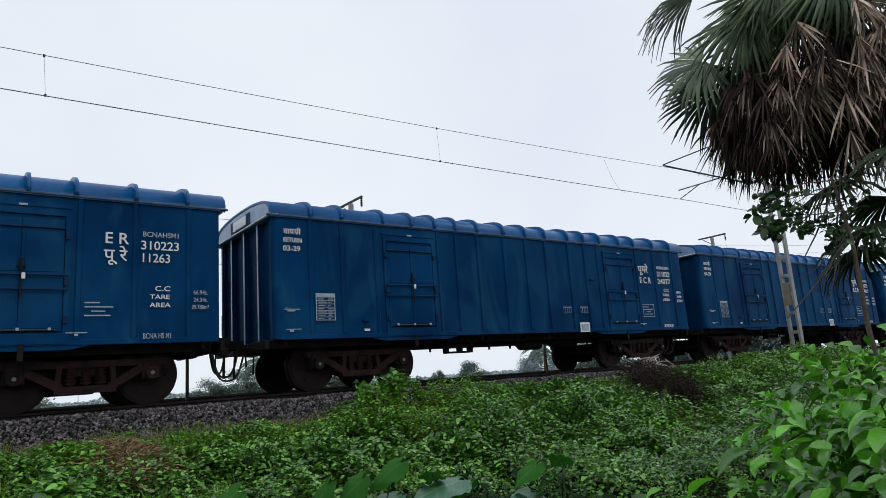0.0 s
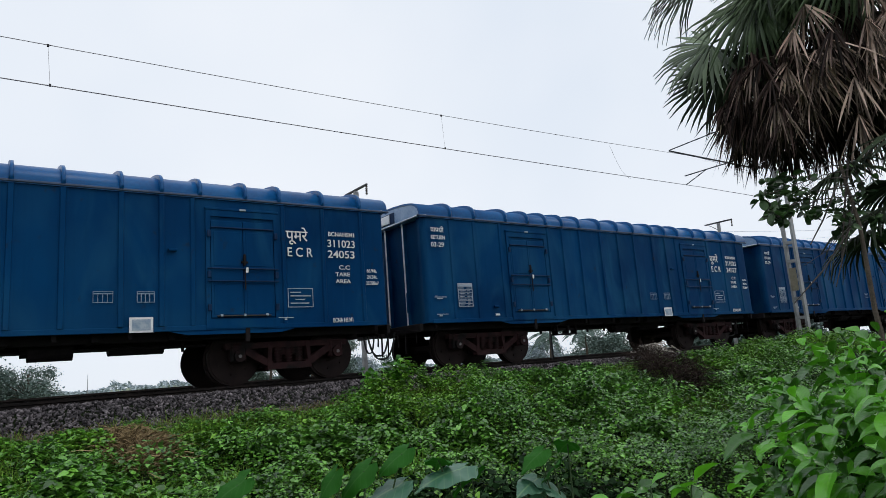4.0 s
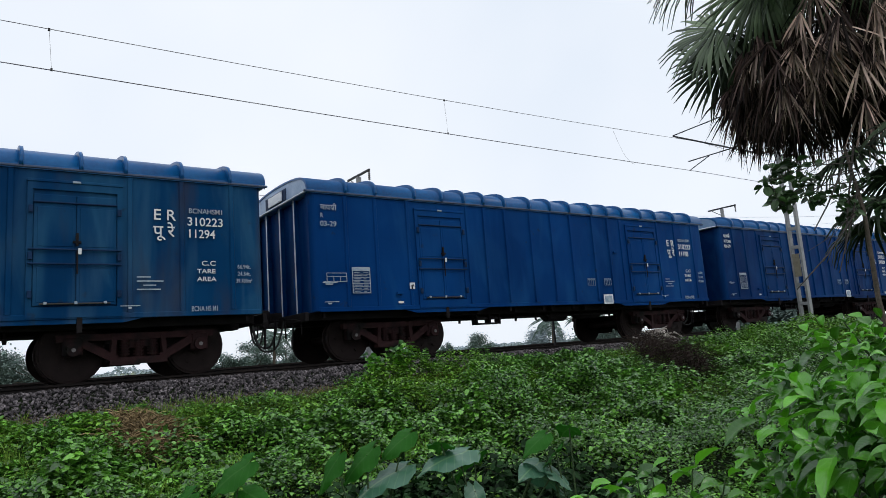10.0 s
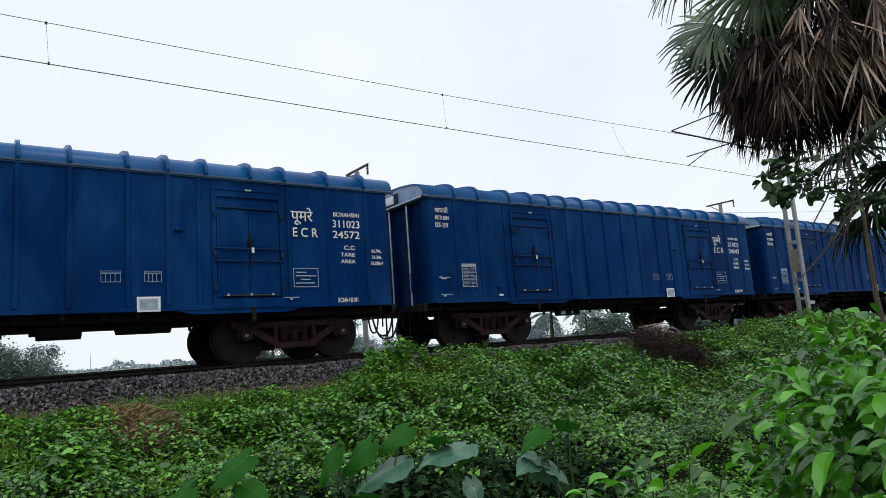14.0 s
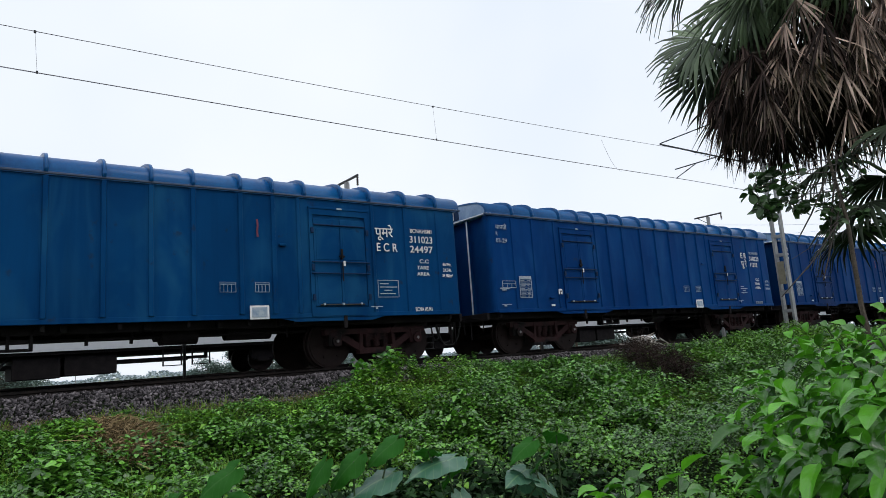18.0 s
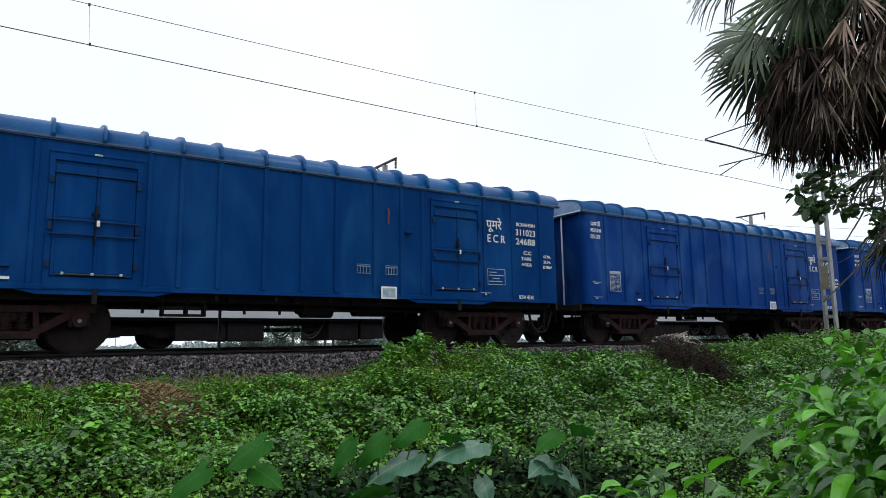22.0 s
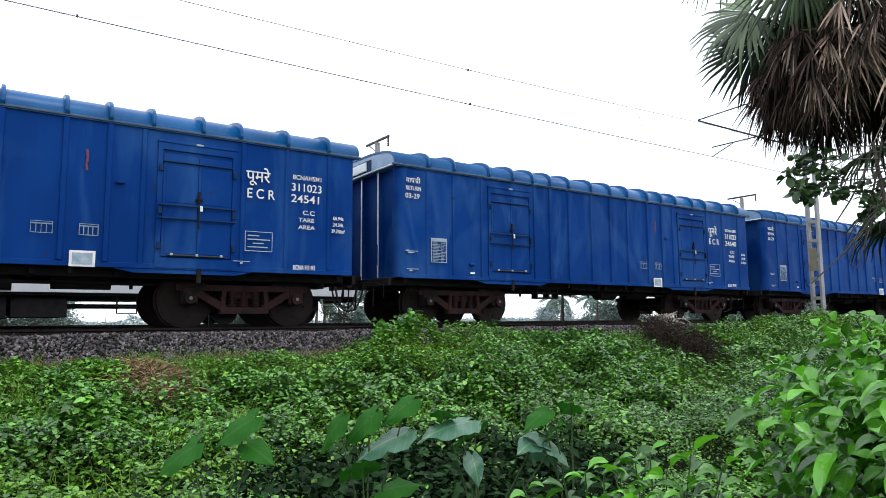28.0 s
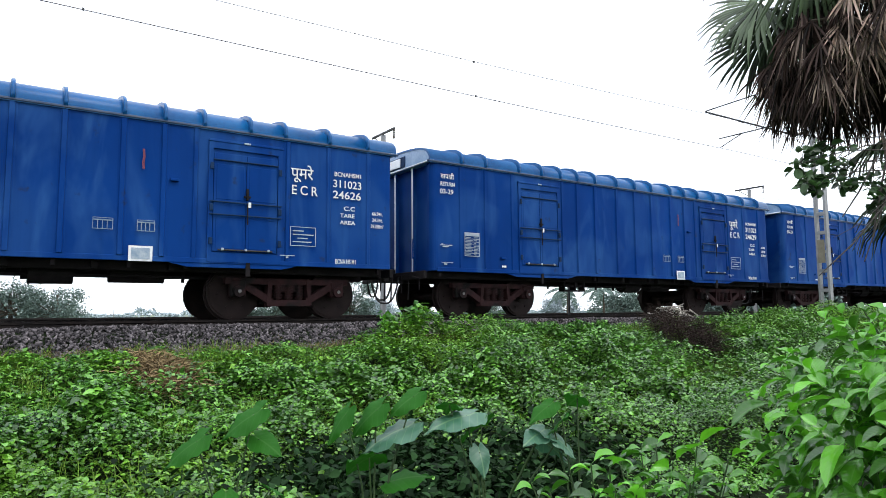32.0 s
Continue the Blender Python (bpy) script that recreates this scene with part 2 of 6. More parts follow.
WIRE = surface("weathered copper wire", (0.15, 0.14, 0.14), (0.22, 0.20, 0.20), 0.6, 0.2, 8, 40, 0)
GALV = surface("galvanised steel", (0.20, 0.205, 0.21), (0.33, 0.33, 0.33), 0.6, 0.2, 3, 30, 0.1, dirt=(0.13, 0.115, 0.10), dirt_at=0.6)
DARKSTEEL = surface("dark painted steel", (0.02, 0.02, 0.022), (0.04, 0.04, 0.042), 0.6, 0.2, 4, 30, 0.1)
PORCELAIN = surface("brown porcelain", (0.03, 0.015, 0.012), (0.06, 0.03, 0.02), 0.25, 0, 4, 30, 0)
STONE = surface("grey ballast stone", (0.010, 0.008, 0.010), (0.170, 0.150, 0.160), 0.9, 0, 9, 50, 0.3, island=0.95)
CONCRETE = surface("sleeper concrete", (0.15, 0.145, 0.14), (0.26, 0.25, 0.24), 0.9, 0, 3, 40, 0.2)
# Dark soil, deepened to paint the shade in gaps between leaves.
SOIL = surface("shade-dark overgrown soil", (0.006, 0.010, 0.004), (0.014, 0.024, 0.008), 0.95, 0, 1.3, 22, 0.5, depth=0.03, spec=0.1)
FIELD = surface("pale wet field", (0.10, 0.14, 0.07), (0.22, 0.25, 0.17), 0.9, 0, 0.03, 1.5, 0.1)
VINE = leafy("creeper leaves", (0.008, 0.046, 0.006), (0.144, 0.365, 0.041), 0.32, 0.46, 0.10, 0.8, 0.62, 1.2)
PALEVINE = leafy("young creeper leaves", (0.034, 0.115, 0.008), (0.175, 0.375, 0.036), 0.36, 0.42, 0.16, 0.9, 0.45, 0.9)
# Green darkened to paint the shade under the taro.
SHADE = leafy("shade-dark undergrowth", (0.004, 0.014, 0.005), (0.018, 0.05, 0.014), 0.7, 0.5, 0.1, 2.0, 0.1)
GRASS = leafy("grass blades", (0.045, 0.125, 0.012), (0.19, 0.30, 0.040), 0.6, 0.3, 0.2, 1.5, 0.2)
DRYGRASS = leafy("dry brown stalks", (0.075, 0.048, 0.020), (0.28, 0.205, 0.105), 0.9, 0.45, 0.0, 3)
BROADLEAF = leafy("glossy broad leaves", (0.012, 0.110, 0.005), (0.130, 0.43, 0.018), 0.30, 0.5, 0.32, 2.0, 1.0, 0.4, 0.16)
TARO = leafy("taro leaf", (0.010, 0.080, 0.006), (0.03, 0.16, 0.013), 0.55, 0.25, 0.25, 1.5, 0.15, 0.5, 0.08)
PALE_TARO = leafy("bluish taro leaf", (0.03, 0.105, 0.062), (0.065, 0.18, 0.105), 0.36, 0.2, 0.12, 2, 0.6, 0.5, 0.3)
STEM = surface("green stem", (0.020, 0.045, 0.014), (0.045, 0.085, 0.022), 0.6, 0, 6, 40, 0.1)
TWIG = surface("grey-brown bark", (0.05, 0.04, 0.03), (0.11, 0.085, 0.065), 0.9, 0, 5, 40, 0.5, depth=0.02)
DARKTWIG = surface("dark bark", (0.016, 0.013, 0.011), (0.045, 0.036, 0.03), 0.9, 0, 5, 40, 0.3)
PALETWIG = surface("bleached dead wood", (0.36, 0.32, 0.29), (0.52, 0.47, 0.43), 0.9, 0, 5, 40, 0.2)
THORN = surface("dark dead brushwood", (0.012, 0.009, 0.008), (0.055, 0.038, 0.032), 0.95, 0, 5, 40, 0.2, spec=0.1)
FROND = leafy("green palm fan", (0.020, 0.042, 0.018), (0.15, 0.20, 0.11), 0.42, 0.5, 0.06, 1.5, 0.5, 0.9)
# Fan green with the shade below the crown put into its colour.
DARKFROND = leafy("dull shade-dark palm fan", (0.006, 0.012, 0.007), (0.04, 0.058, 0.030), 0.6, 0.6, 0.04, 1.5, 0.25, 0.9)
# Dead-frond brown, darkened to carry the deep shade inside the skirt.
DEADFROND = leafy("dead brown palm fan", (0.0025, 0.0018, 0.0018), (0.062, 0.040, 0.034), 0.85, 0.85, 0.0, 2, 0.2, 1.1)
TANFROND = leafy("tan dead palm fan", (0.025, 0.016, 0.014), (0.50, 0.37, 0.30), 0.8, 0.8, 0.0, 3, 0.25, 1.0)
DARKLEAF = leafy("dark oval leaves", (0.008, 0.022, 0.010), (0.05, 0.11, 0.03), 0.4, 0.4, 0.1, 2.0, 0.4)
# The haze of distance is mixed into these two leaf colours.
FARLEAF = leafy("haze-tinted tree leaves", (0.105, 0.155, 0.140), (0.190, 0.255, 0.228), 0.9, 0.35, 0.0, 0.3)
HAZELEAF = leafy("far haze-tinted trees", (0.24, 0.30, 0.34), (0.38, 0.44, 0.47), 1.0, 0.15, 0.0, 0.05)
COACHGREY = surface("light grey coach paint", (0.52, 0.54, 0.57), (0.62, 0.64, 0.67), 0.45, 0, 0.8, 8, 0.05, (1, 1, 0.4))
COACHROOF = surface("silver grey coach roof", (0.30, 0.31, 0.33), (0.42, 0.43, 0.45), 0.5, 0.1, 1, 10, 0.05)
CREAM = surface("cream yellow coach band", (0.60, 0.38, 0.08), (0.7, 0.46, 0.12), 0.45, 0, 1, 10, 0)
TANPLATE = surface("faded tan plate", (0.16, 0.14, 0.10), (0.26, 0.23, 0.16), 0.6, 0, 6, 40, 0.1)
AQUA = surface("turquoise coach panel", (0.05, 0.42, 0.42), (0.08, 0.5, 0.5), 0.4, 0, 1, 10, 0)
DARKGLASS, _n, _l, _p = nodes_of("dark coach window")
_p.inputs["Base Color"].default_value, _p.inputs["Roughness"].default_value = (0.02, 0.025, 0.03, 1), 0.12


# ---- mesh helpers ----
def part(name, bm, material, parent=None, label=""):
    """One mesh object out of a bmesh (or a ready mesh), under a thing or a part."""
    if isinstance(bm, bpy.types.Mesh):
        me = bm
    else:
        me = bpy.data.meshes.new(name)
        bmesh.ops.recalc_face_normals(bm, faces=bm.faces)
        bm.to_mesh(me)
        bm.free()
    if material and not me.materials:
        me.materials.append(material)
    ob = new(name, me)
    ob.parent = parent
    if label:
        tagged(ob, label)
    return ob


def thing(name, label, category, group="", kind="", at=None):
    ob = tagged(new(name), label, category, group, kind)
    if at is not None:
        ob.matrix_basis = at
    return ob


def box(bm, x0, x1, y0, y1, z0, z1, m=None, bevel=0.0):
    v = [bm.verts.new(Vector(c)) for c in ((x0, y0, z0), (x1, y0, z0), (x1, y1, z0), (x0, y1, z0), (x0, y0, z1), (x1, y0, z1), (x1, y1, z1), (x0, y1, z1))]
    f = [bm.faces.new([v[i] for i in q]) for q in ((3, 2, 1, 0), (4, 5, 6, 7), (0, 1, 5, 4), (1, 2, 6, 5), (2, 3, 7, 6), (3, 0, 4, 7))]
    if bevel:
        r = bmesh.ops.bevel(bm, geom=list({e for q in f for e in q.edges}), offset=bevel, segments=1, affect="EDGES")
        v = list({w for q in r["faces"] for w in q.verts})
    if m is not None:
        bmesh.ops.transform(bm, matrix=m, verts=v)
    return bm


def boxes(*rows, bevel=0.0):
    bm = bmesh.new()
    for r in rows:
        box(bm, *r, bevel=bevel)
    return bm


def beam(bm, a, b, w, d):
    """A square bar from a to b."""
    a, b = Vector(a), Vector(b)
    way = b - a
    m = Matrix.Translation(a) @ way.to_track_quat("Z", "Y").to_matrix().to_4x4()
    return box(bm, -w / 2, w / 2, -d / 2, d / 2, 0, way.length, m)


def rod(bm, a, b, r, r2=None, n=8):
    a, b = Vector(a), Vector(b)
    way = b - a
    m = Matrix.Translation((a + b) / 2) @ way.to_track_quat("Z", "Y").to_matrix().to_4x4()
    bmesh.ops.create_cone(bm, cap_ends=True, segments=n, radius1=r, radius2=r if r2 is None else r2, depth=way.length, matrix=m)
    return bm


def tube(bm, pts, r0, r1=None, n=6):
    """A tapered tube along points."""
    r1 = r0 if r1 is None else r1
    pts = [Vector(p) for p in pts]
    rings = []
    for i, p in enumerate(pts):
        way = (pts[min(i + 1, len(pts) - 1)] - pts[max(i - 1, 0)]).normalized()
        q = way.to_track_quat("Z", "Y")
        r = r0 + (r1 - r0) * i / (len(pts) - 1)
        rings.append([bm.verts.new(p + q @ Vector((r * math.cos(2 * math.pi * k / n), r * math.sin(2 * math.pi * k / n), 0))) for k in range(n)])
    for a, b in zip(rings, rings[1:]):
        for k in range(n):
            bm.faces.new((a[k], a[(k + 1) % n], b[(k + 1) % n], b[k]))
    bm.faces.new(rings[0][::-1])
    bm.faces.new(rings[-1])
    return bm


def loft(bm, profile, x0, x1, caps=True):
    """A profile in y and z drawn along x."""
    a = [bm.verts.new((x0, y, z)) for y, z in profile]
    b = [bm.verts.new((x1, y, z)) for y, z in profile]
    k = len(profile)
    for i in range(k):
        j = (i + 1) % k
        bm.faces.new((a[i], a[j], b[j], b[i]))
    if caps:
        bm.faces.new(a[::-1])
        bm.faces.new(b)
    return bm


def mesh_np(name, verts, faces, material):
    """A mesh from arrays: verts (n, 3); faces (m, k)."""
    me = bpy.data.meshes.new(name)
    k = faces.shape[1]
    me.vertices.add(len(verts))
    me.vertices.foreach_set("co", np.ascontiguousarray(verts, dtype=np.float32).ravel())
    me.loops.add(faces.size)
    me.loops.foreach_set("vertex_index", np.ascontiguousarray(faces, dtype=np.int32).ravel())
    me.polygons.add(len(faces))
    me.polygons.foreach_set("loop_start", np.arange(0, faces.size, k, dtype=np.int32))
    me.update(calc_edges=True)
    me.materials.append(material)
    return me


def leaves(name, at, out, size, rng, material, droop=0.5, width=0.42, fold=0.18, long=False, tilt=0.35):
    """Many leaves as one mesh: each starts at a point and grows along a direction, folded on its midrib."""
    n = len(at)
    out = out / (np.linalg.norm(out, axis=1, keepdims=True) + 1e-9)
    up = np.tile([0.0, 0.0, 1.0], (n, 1)) + rng.normal(0, tilt, (n, 3))
    side = np.cross(out, up)
    side /= np.linalg.norm(side, axis=1, keepdims=True) + 1e-9
    nor = np.cross(side, out)
    s = np.asarray(size).reshape(-1, 1) * np.ones((n, 1))
    w = s * width * rng.uniform(0.8, 1.2, (n, 1))
    down = np.array([0, 0, -1.0])

    def at_len(f, lift=0.0):
        return at + out * s * f + down * s * droop * f * f * 0.5 + nor * s * lift

    if long:
        stations = ((0.0, 0.0), (0.18, 0.75), (0.45, 1.0), (0.75, 0.68), (1.0, 0.0))
        cols = []
        for f, wf in stations:
            mid = at_len(f)
            if wf == 0:
                cols.append((mid,))
            else:
                cols.append((mid - side * w * wf + nor * s * fold * wf, mid, mid + side * w * wf + nor * s * fold * wf))
        vs = [cols[0][0], *cols[1], *cols[2], *cols[3], cols[4][0]]
        v = np.stack(vs, 1).reshape(-1, 3)
        tri = np.array([(0, 2, 1), (0, 3, 2), (1, 2, 4), (2, 5, 4), (2, 3, 5), (3, 6, 5), (4, 5, 7), (5, 8, 7), (5, 6, 8), (6, 9, 8), (7, 8, 10), (8, 9, 10)])
        k = 11
    else:
        v = np.stack([at_len(0.0), at_len(0.42, fold) - side * w, at_len(0.42, fold) + side * w, at_len(1.0)], 1).reshape(-1, 3)
        tri = np.array([(0, 3, 1), (0, 2, 3)])
        k = 4
    f = (np.arange(n)[:, None, None] * k + tri[None]).reshape(-1, 3)
    return mesh_np(name, v, f, material)


def broad_leaves(name, at, out, up, size, rng, material, droop=0.8, width=0.25, wave=0.03):
    """Well-shaped leaves as one mesh: a thin foot, an oval wavy blade folded on its midrib, a pointed tip."""
    n = len(at)
    out = out / (np.linalg.norm(out, axis=1, keepdims=True) + 1e-9)
    up = up + rng.normal(0, 0.25, (n, 3))
    side = np.cross(out, up)
    side /= np.linalg.norm(side, axis=1, keepdims=True) + 1e-9
    nor = np.cross(side, out)
    s = np.asarray(size).reshape(-1, 1) * np.ones((n, 1))
    w = s * width * rng.uniform(0.85, 1.15, (n, 1))
    bend = droop * rng.uniform(0.5, 1.4, (n, 1))
    twist = rng.normal(0, 0.25, (n, 1))
    phase = rng.uniform(0, 6.28, (n, 1))
    stations = ((0.0, 0.04), (0.12, 0.06), (0.2, 0.5), (0.32, 0.86), (0.46, 1.0), (0.6, 0.98), (0.74, 0.82), (0.87, 0.5), (1.0, 0.01))
    cols, uv = [], []
    for f, wf in stations:
        mid = at + out * s * (f - 0.12 * bend * f ** 3) + np.array([0, 0, -1.0]) * s * bend * f * f * 0.5
        turned = side + nor * twist * f
        for c in (-1, -0.5, 0, 0.5, 1):
            lift = s * (0.09 * abs(c) ** 1.3 * wf + wave * np.sin(9 * f + phase + 2 * c) * abs(c) * wf)
            cols.append(mid + turned * w * wf * c + nor * lift)
            uv.append((f, c * wf))
    k = len(cols)
    v = np.stack(cols, 1).reshape(-1, 3)
    quad = np.array([(5 * i + j, 5 * i + j + 1, 5 * i + j + 6, 5 * i + j + 5) for i in range(len(stations) - 1) for j in range(4)])
    me = mesh_np(name, v, (np.arange(n)[:, None, None] * k + quad[None]).reshape(-1, 4), material)
    layer = me.uv_layers.new(name="leaf")
    layer.data.foreach_set("uv", np.tile(np.array(uv)[quad.ravel()], (n, 1)).astype(np.float32).ravel())
    me.polygons.foreach_set("use_smooth", np.ones(len(me.polygons), dtype=bool))
    return me


def blades(name, at, out, length, width, rng, material, bend=0.5):
    """Grass blades or stalks: thin bent strips."""
    n = len(at)
    out = out / (np.linalg.norm(out, axis=1, keepdims=True) + 1e-9)
    side = np.cross(out, rng.normal(0, 1, (n, 3)))
    side /= np.linalg.norm(side, axis=1, keepdims=True) + 1e-9
    L = np.asarray(length).reshape(-1, 1) * np.ones((n, 1))
    flat = out * [1, 1, 0]
    a, m = at, at + out * L * 0.55 + flat * L * bend * 0.1
    t = at + out * L * (1 - 0.15 * bend) + flat * L * bend * 0.45 - np.array([0, 0, 1]) * L * bend * 0.25
    v = np.stack([a - side * width, a + side * width, m - side * width * 0.8, m + side * width * 0.8, t], 1).reshape(-1, 3)
    tri = np.array([(0, 1, 3), (0, 3, 2), (2, 3, 4)])
    return mesh_np(name, v, (np.arange(n)[:, None, None] * 5 + tri[None]).reshape(-1, 3), material)


def lettering(name, text, size, x, z, material, parent, y=-1.632, squeeze=1.0, align="LEFT"):
    c = bpy.data.curves.new(name, "FONT")
    c.body, c.size, c.extrude, c.align_x = text, size, 0.003, align
    c.offset = size * 0.008
    c.materials.append(material)
    ob = new(name, c)
    ob.parent = parent
    ob.matrix_basis = pose(x, y, z, 90, 0, 0) @ Matrix.Diagonal((squeeze, 1, 1, 1))
    return ob


def vnoise(x, y, f=1.0, seed=0):
    """Smooth noise on arrays, from a few turned waves."""
    r = np.random.RandomState(seed)
    z = 0
    for _ in range(7):
        a, p, k = r.uniform(0, 6.28), r.uniform(0, 6.28), f * r.uniform(0.6, 2.2)
        z = z + np.sin(k * (x * math.cos(a) + y * math.sin(a)) + p)
    return z / 7


# ---- ground and railway bank ----
TRACK, TRACK_2, TRACK_3 = 13.46, 23.7, 28.4
KNOTS_Y = (-300, -6, 0, 3, 5, 7, 9, 10.2, 10.7, 11.6, 12.45, 12.8, 31, 33.5, 60, 2500)
KNOTS_Z = (-1.6, -1.55, -1.5, -1.42, -1.22, -0.95, -0.68, -0.52, -0.46, -0.14, -0.14, -0.22, -0.22, -1.5, -1.7, -1.9)


def ground_z(x, y):
    base = np.interp(y, KNOTS_Y, KNOTS_Z)
    green = np.clip((10.6 - y) / 1.5, 0, 1) * np.clip((y + 4) / 4, 0, 1)
    return base + green * 0.07 * vnoise(x, y, 1.1, 3) + np.clip((x - 4.5) / 3, 0, 1) * np.exp(-((y - 9.7) / 1.0) ** 2) * 0.2


def make_ground():
    xs = np.concatenate([[-2500, -600, -150, -40], np.arange(-14, 46, 0.5), [60, 100, 200, 600, 2500]])
    ys = np.concatenate([[-300, -100, -30, -10], np.arange(-6, 12.01, 0.3), np.arange(13, 34, 1.5), [35, 40, 60, 120, 400, 1000, 2500]])
    X, Y = np.meshgrid(xs, ys)
    v = np.stack([X, Y, ground_z(X, Y)], -1).reshape(-1, 3)
    w = len(xs)
    i = (np.arange(len(ys) - 1)[:, None] * w + np.arange(w - 1)[None]).ravel()
    me = mesh_np("ground", v, np.stack([i, i + 1, i + w + 1, i + w], 1), SOIL)
    me.materials.append(FIELD)
    cy = v[:, 1][i]
    me.polygons.foreach_set("material_index", (cy > 34).astype(np.int32))
    for p in me.polygons:
        p.use_smooth = True
    tagged(part("ground", me, None), "overgrown railway bank falling to low ground, pale fields beyond", "ground", kind="structure")


def make_ballast(rng):
    def stones(n, x, y, z, s):
        corner = np.array([(-1, -1, -1), (1, -1, -1), (1, 1, -1), (-1, 1, -1), (-1, -1, 1), (1, -1, 1), (1, 1, 1), (-1, 1, 1)]) * 0.5
        quad = np.array([(3, 2, 1, 0), (4, 5, 6, 7), (0, 1, 5, 4), (1, 2, 6, 5), (2, 3, 7, 6), (3, 0, 4, 7)])
        a = rng.uniform(0, 6.28, n)
        c = corner[None] * rng.uniform(0.55, 1.0, (n, 8, 1)) * rng.uniform(0.6, 1.15, (n, 1, 3)) * s[:, None, None]
        tilt = rng.normal(0, 0.5, n)
        cx = c[..., 0] * np.cos(a)[:, None] - c[..., 1] * np.sin(a)[:, None]
        cy = c[..., 0] * np.sin(a)[:, None] + c[..., 1] * np.cos(a)[:, None]
        cz = c[..., 2] + cx * np.sin(tilt)[:, None]
        v = np.stack([cx + x[:, None], cy + y[:, None], cz + z[:, None]], -1).reshape(-1, 3)
        return v, (np.arange(n)[:, None, None] * 8 + quad[None]).reshape(-1, 4)

    n = 52000
    x, y = rng.uniform(-3, 30, n), rng.uniform(10.1, 12.65, n)
    z = np.interp(y, KNOTS_Y, KNOTS_Z) + rng.uniform(-0.01, 0.05, n) + 0.03 * vnoise(x, y, 2.0, 8)
    v, f = stones(n, x, y, z, rng.uniform(0.026, 0.062, n))
    ob = part("ballast", mesh_np("ballast", v, f, STONE), None)
    tagged(ob, "dark grey crushed stone ballast heaped beside the rails", "ballast", kind="stuff")
    n = 9000
    x, y = rng.uniform(-5, 60, n), rng.uniform(12.75, 31.0, n)
    v, f = stones(n, x, y, np.interp(y, KNOTS_Y, KNOTS_Z) + rng.uniform(0, 0.05, n), rng.uniform(0.06, 0.14, n))
    tagged(part("ballast", mesh_np("ballast_far", v, f, STONE), None), "grey stone ballast between the tracks", "ballast", kind="stuff")


def make_track(yc, x0, x1, sleepers):
    track = thing("railway_track", "broad gauge track of rusty rails on concrete sleepers", "track", "parallel tracks", "structure", pose(0, yc, 0))
    prof = ((-0.036, 0), (0.036, 0), (0.036, -0.035), (0.009, -0.05), (0.009, -0.13), (0.07, -0.148), (0.07, -0.16), (-0.07, -0.16), (-0.07, -0.148), (-0.009, -0.13), (-0.009, -0.05), (-0.036, -0.035))
    for side in (-1, 1):
        part("rail", loft(bmesh.new(), [(side * 0.874 + y, z) for y, z in prof], x0, x1), RAIL, track)
    if sleepers:
        bm = bmesh.new()
        loft(bm, [(-1.37, -0.34), (1.37, -0.34), (1.37, -0.18), (0.9, -0.165), (0.35, -0.2), (-0.35, -0.2), (-0.9, -0.165), (-1.37, -0.18)], -0.12, 0.12)
        first = part("sleeper", bm, CONCRETE, track)
        first.location = (-4, 0, 0)
        for i in range(1, sleepers):
            o = new("sleeper", first.data)
            o.parent, o.location = track, (-4 + 0.65 * i, 0, 0)
    return track


# ---- covered wagon ----
PITCH, LENGTH = 14.45, 13.521
ROOF_RIBS = (0.83, 1.53, 2.54, 3.28, 3.92, 4.52, 5.18, 6.02, 6.76, 7.47, 8.33, 8.97, 9.63, 10.46, 11.13, 12.04, 12.89)
MID_RIBS = (4.52, 5.18, 6.02, 6.76, 7.47, 8.33, 8.97)
END_RIBS = (0.82, 1.53, 2.34, 4.0, 9.5, 11.2, 12.04, 12.92)
FLOOR, EAVE = 1.02, 3.446
HALF = ((1.63, 3.43), (1.62, 3.56), (1.55, 3.67), (1.38, 3.765), (1.05, 3.83), (0.55, 3.875), (0, 3.89))
def finer(pts, n=4):
    """A smooth line through the points."""
    out = []
    for i in range(len(pts) - 1):
        p0, p1, p2, p3 = (Vector(pts[min(max(j, 0), len(pts) - 1)]) for j in (i - 1, i, i + 1, i + 2))
        for k in range(n):
            t = k / n
            q = 0.5 * (2 * p1 + (p2 - p0) * t + (2 * p0 - 5 * p1 + 4 * p2 - p3) * t * t + (3 * p1 - p0 - 3 * p2 + p3) * t ** 3)
            out.append(tuple(q))
    return out + [tuple(pts[-1])]


HALF = finer(HALF)
ARCH = [(-y, z) for y, z in HALF] + [(y, z) for y, z in HALF[-2::-1]]


def grow(profile, d):
    return [(y * (1 + d / 1.63), z + d * 0.9) for y, z in profile]


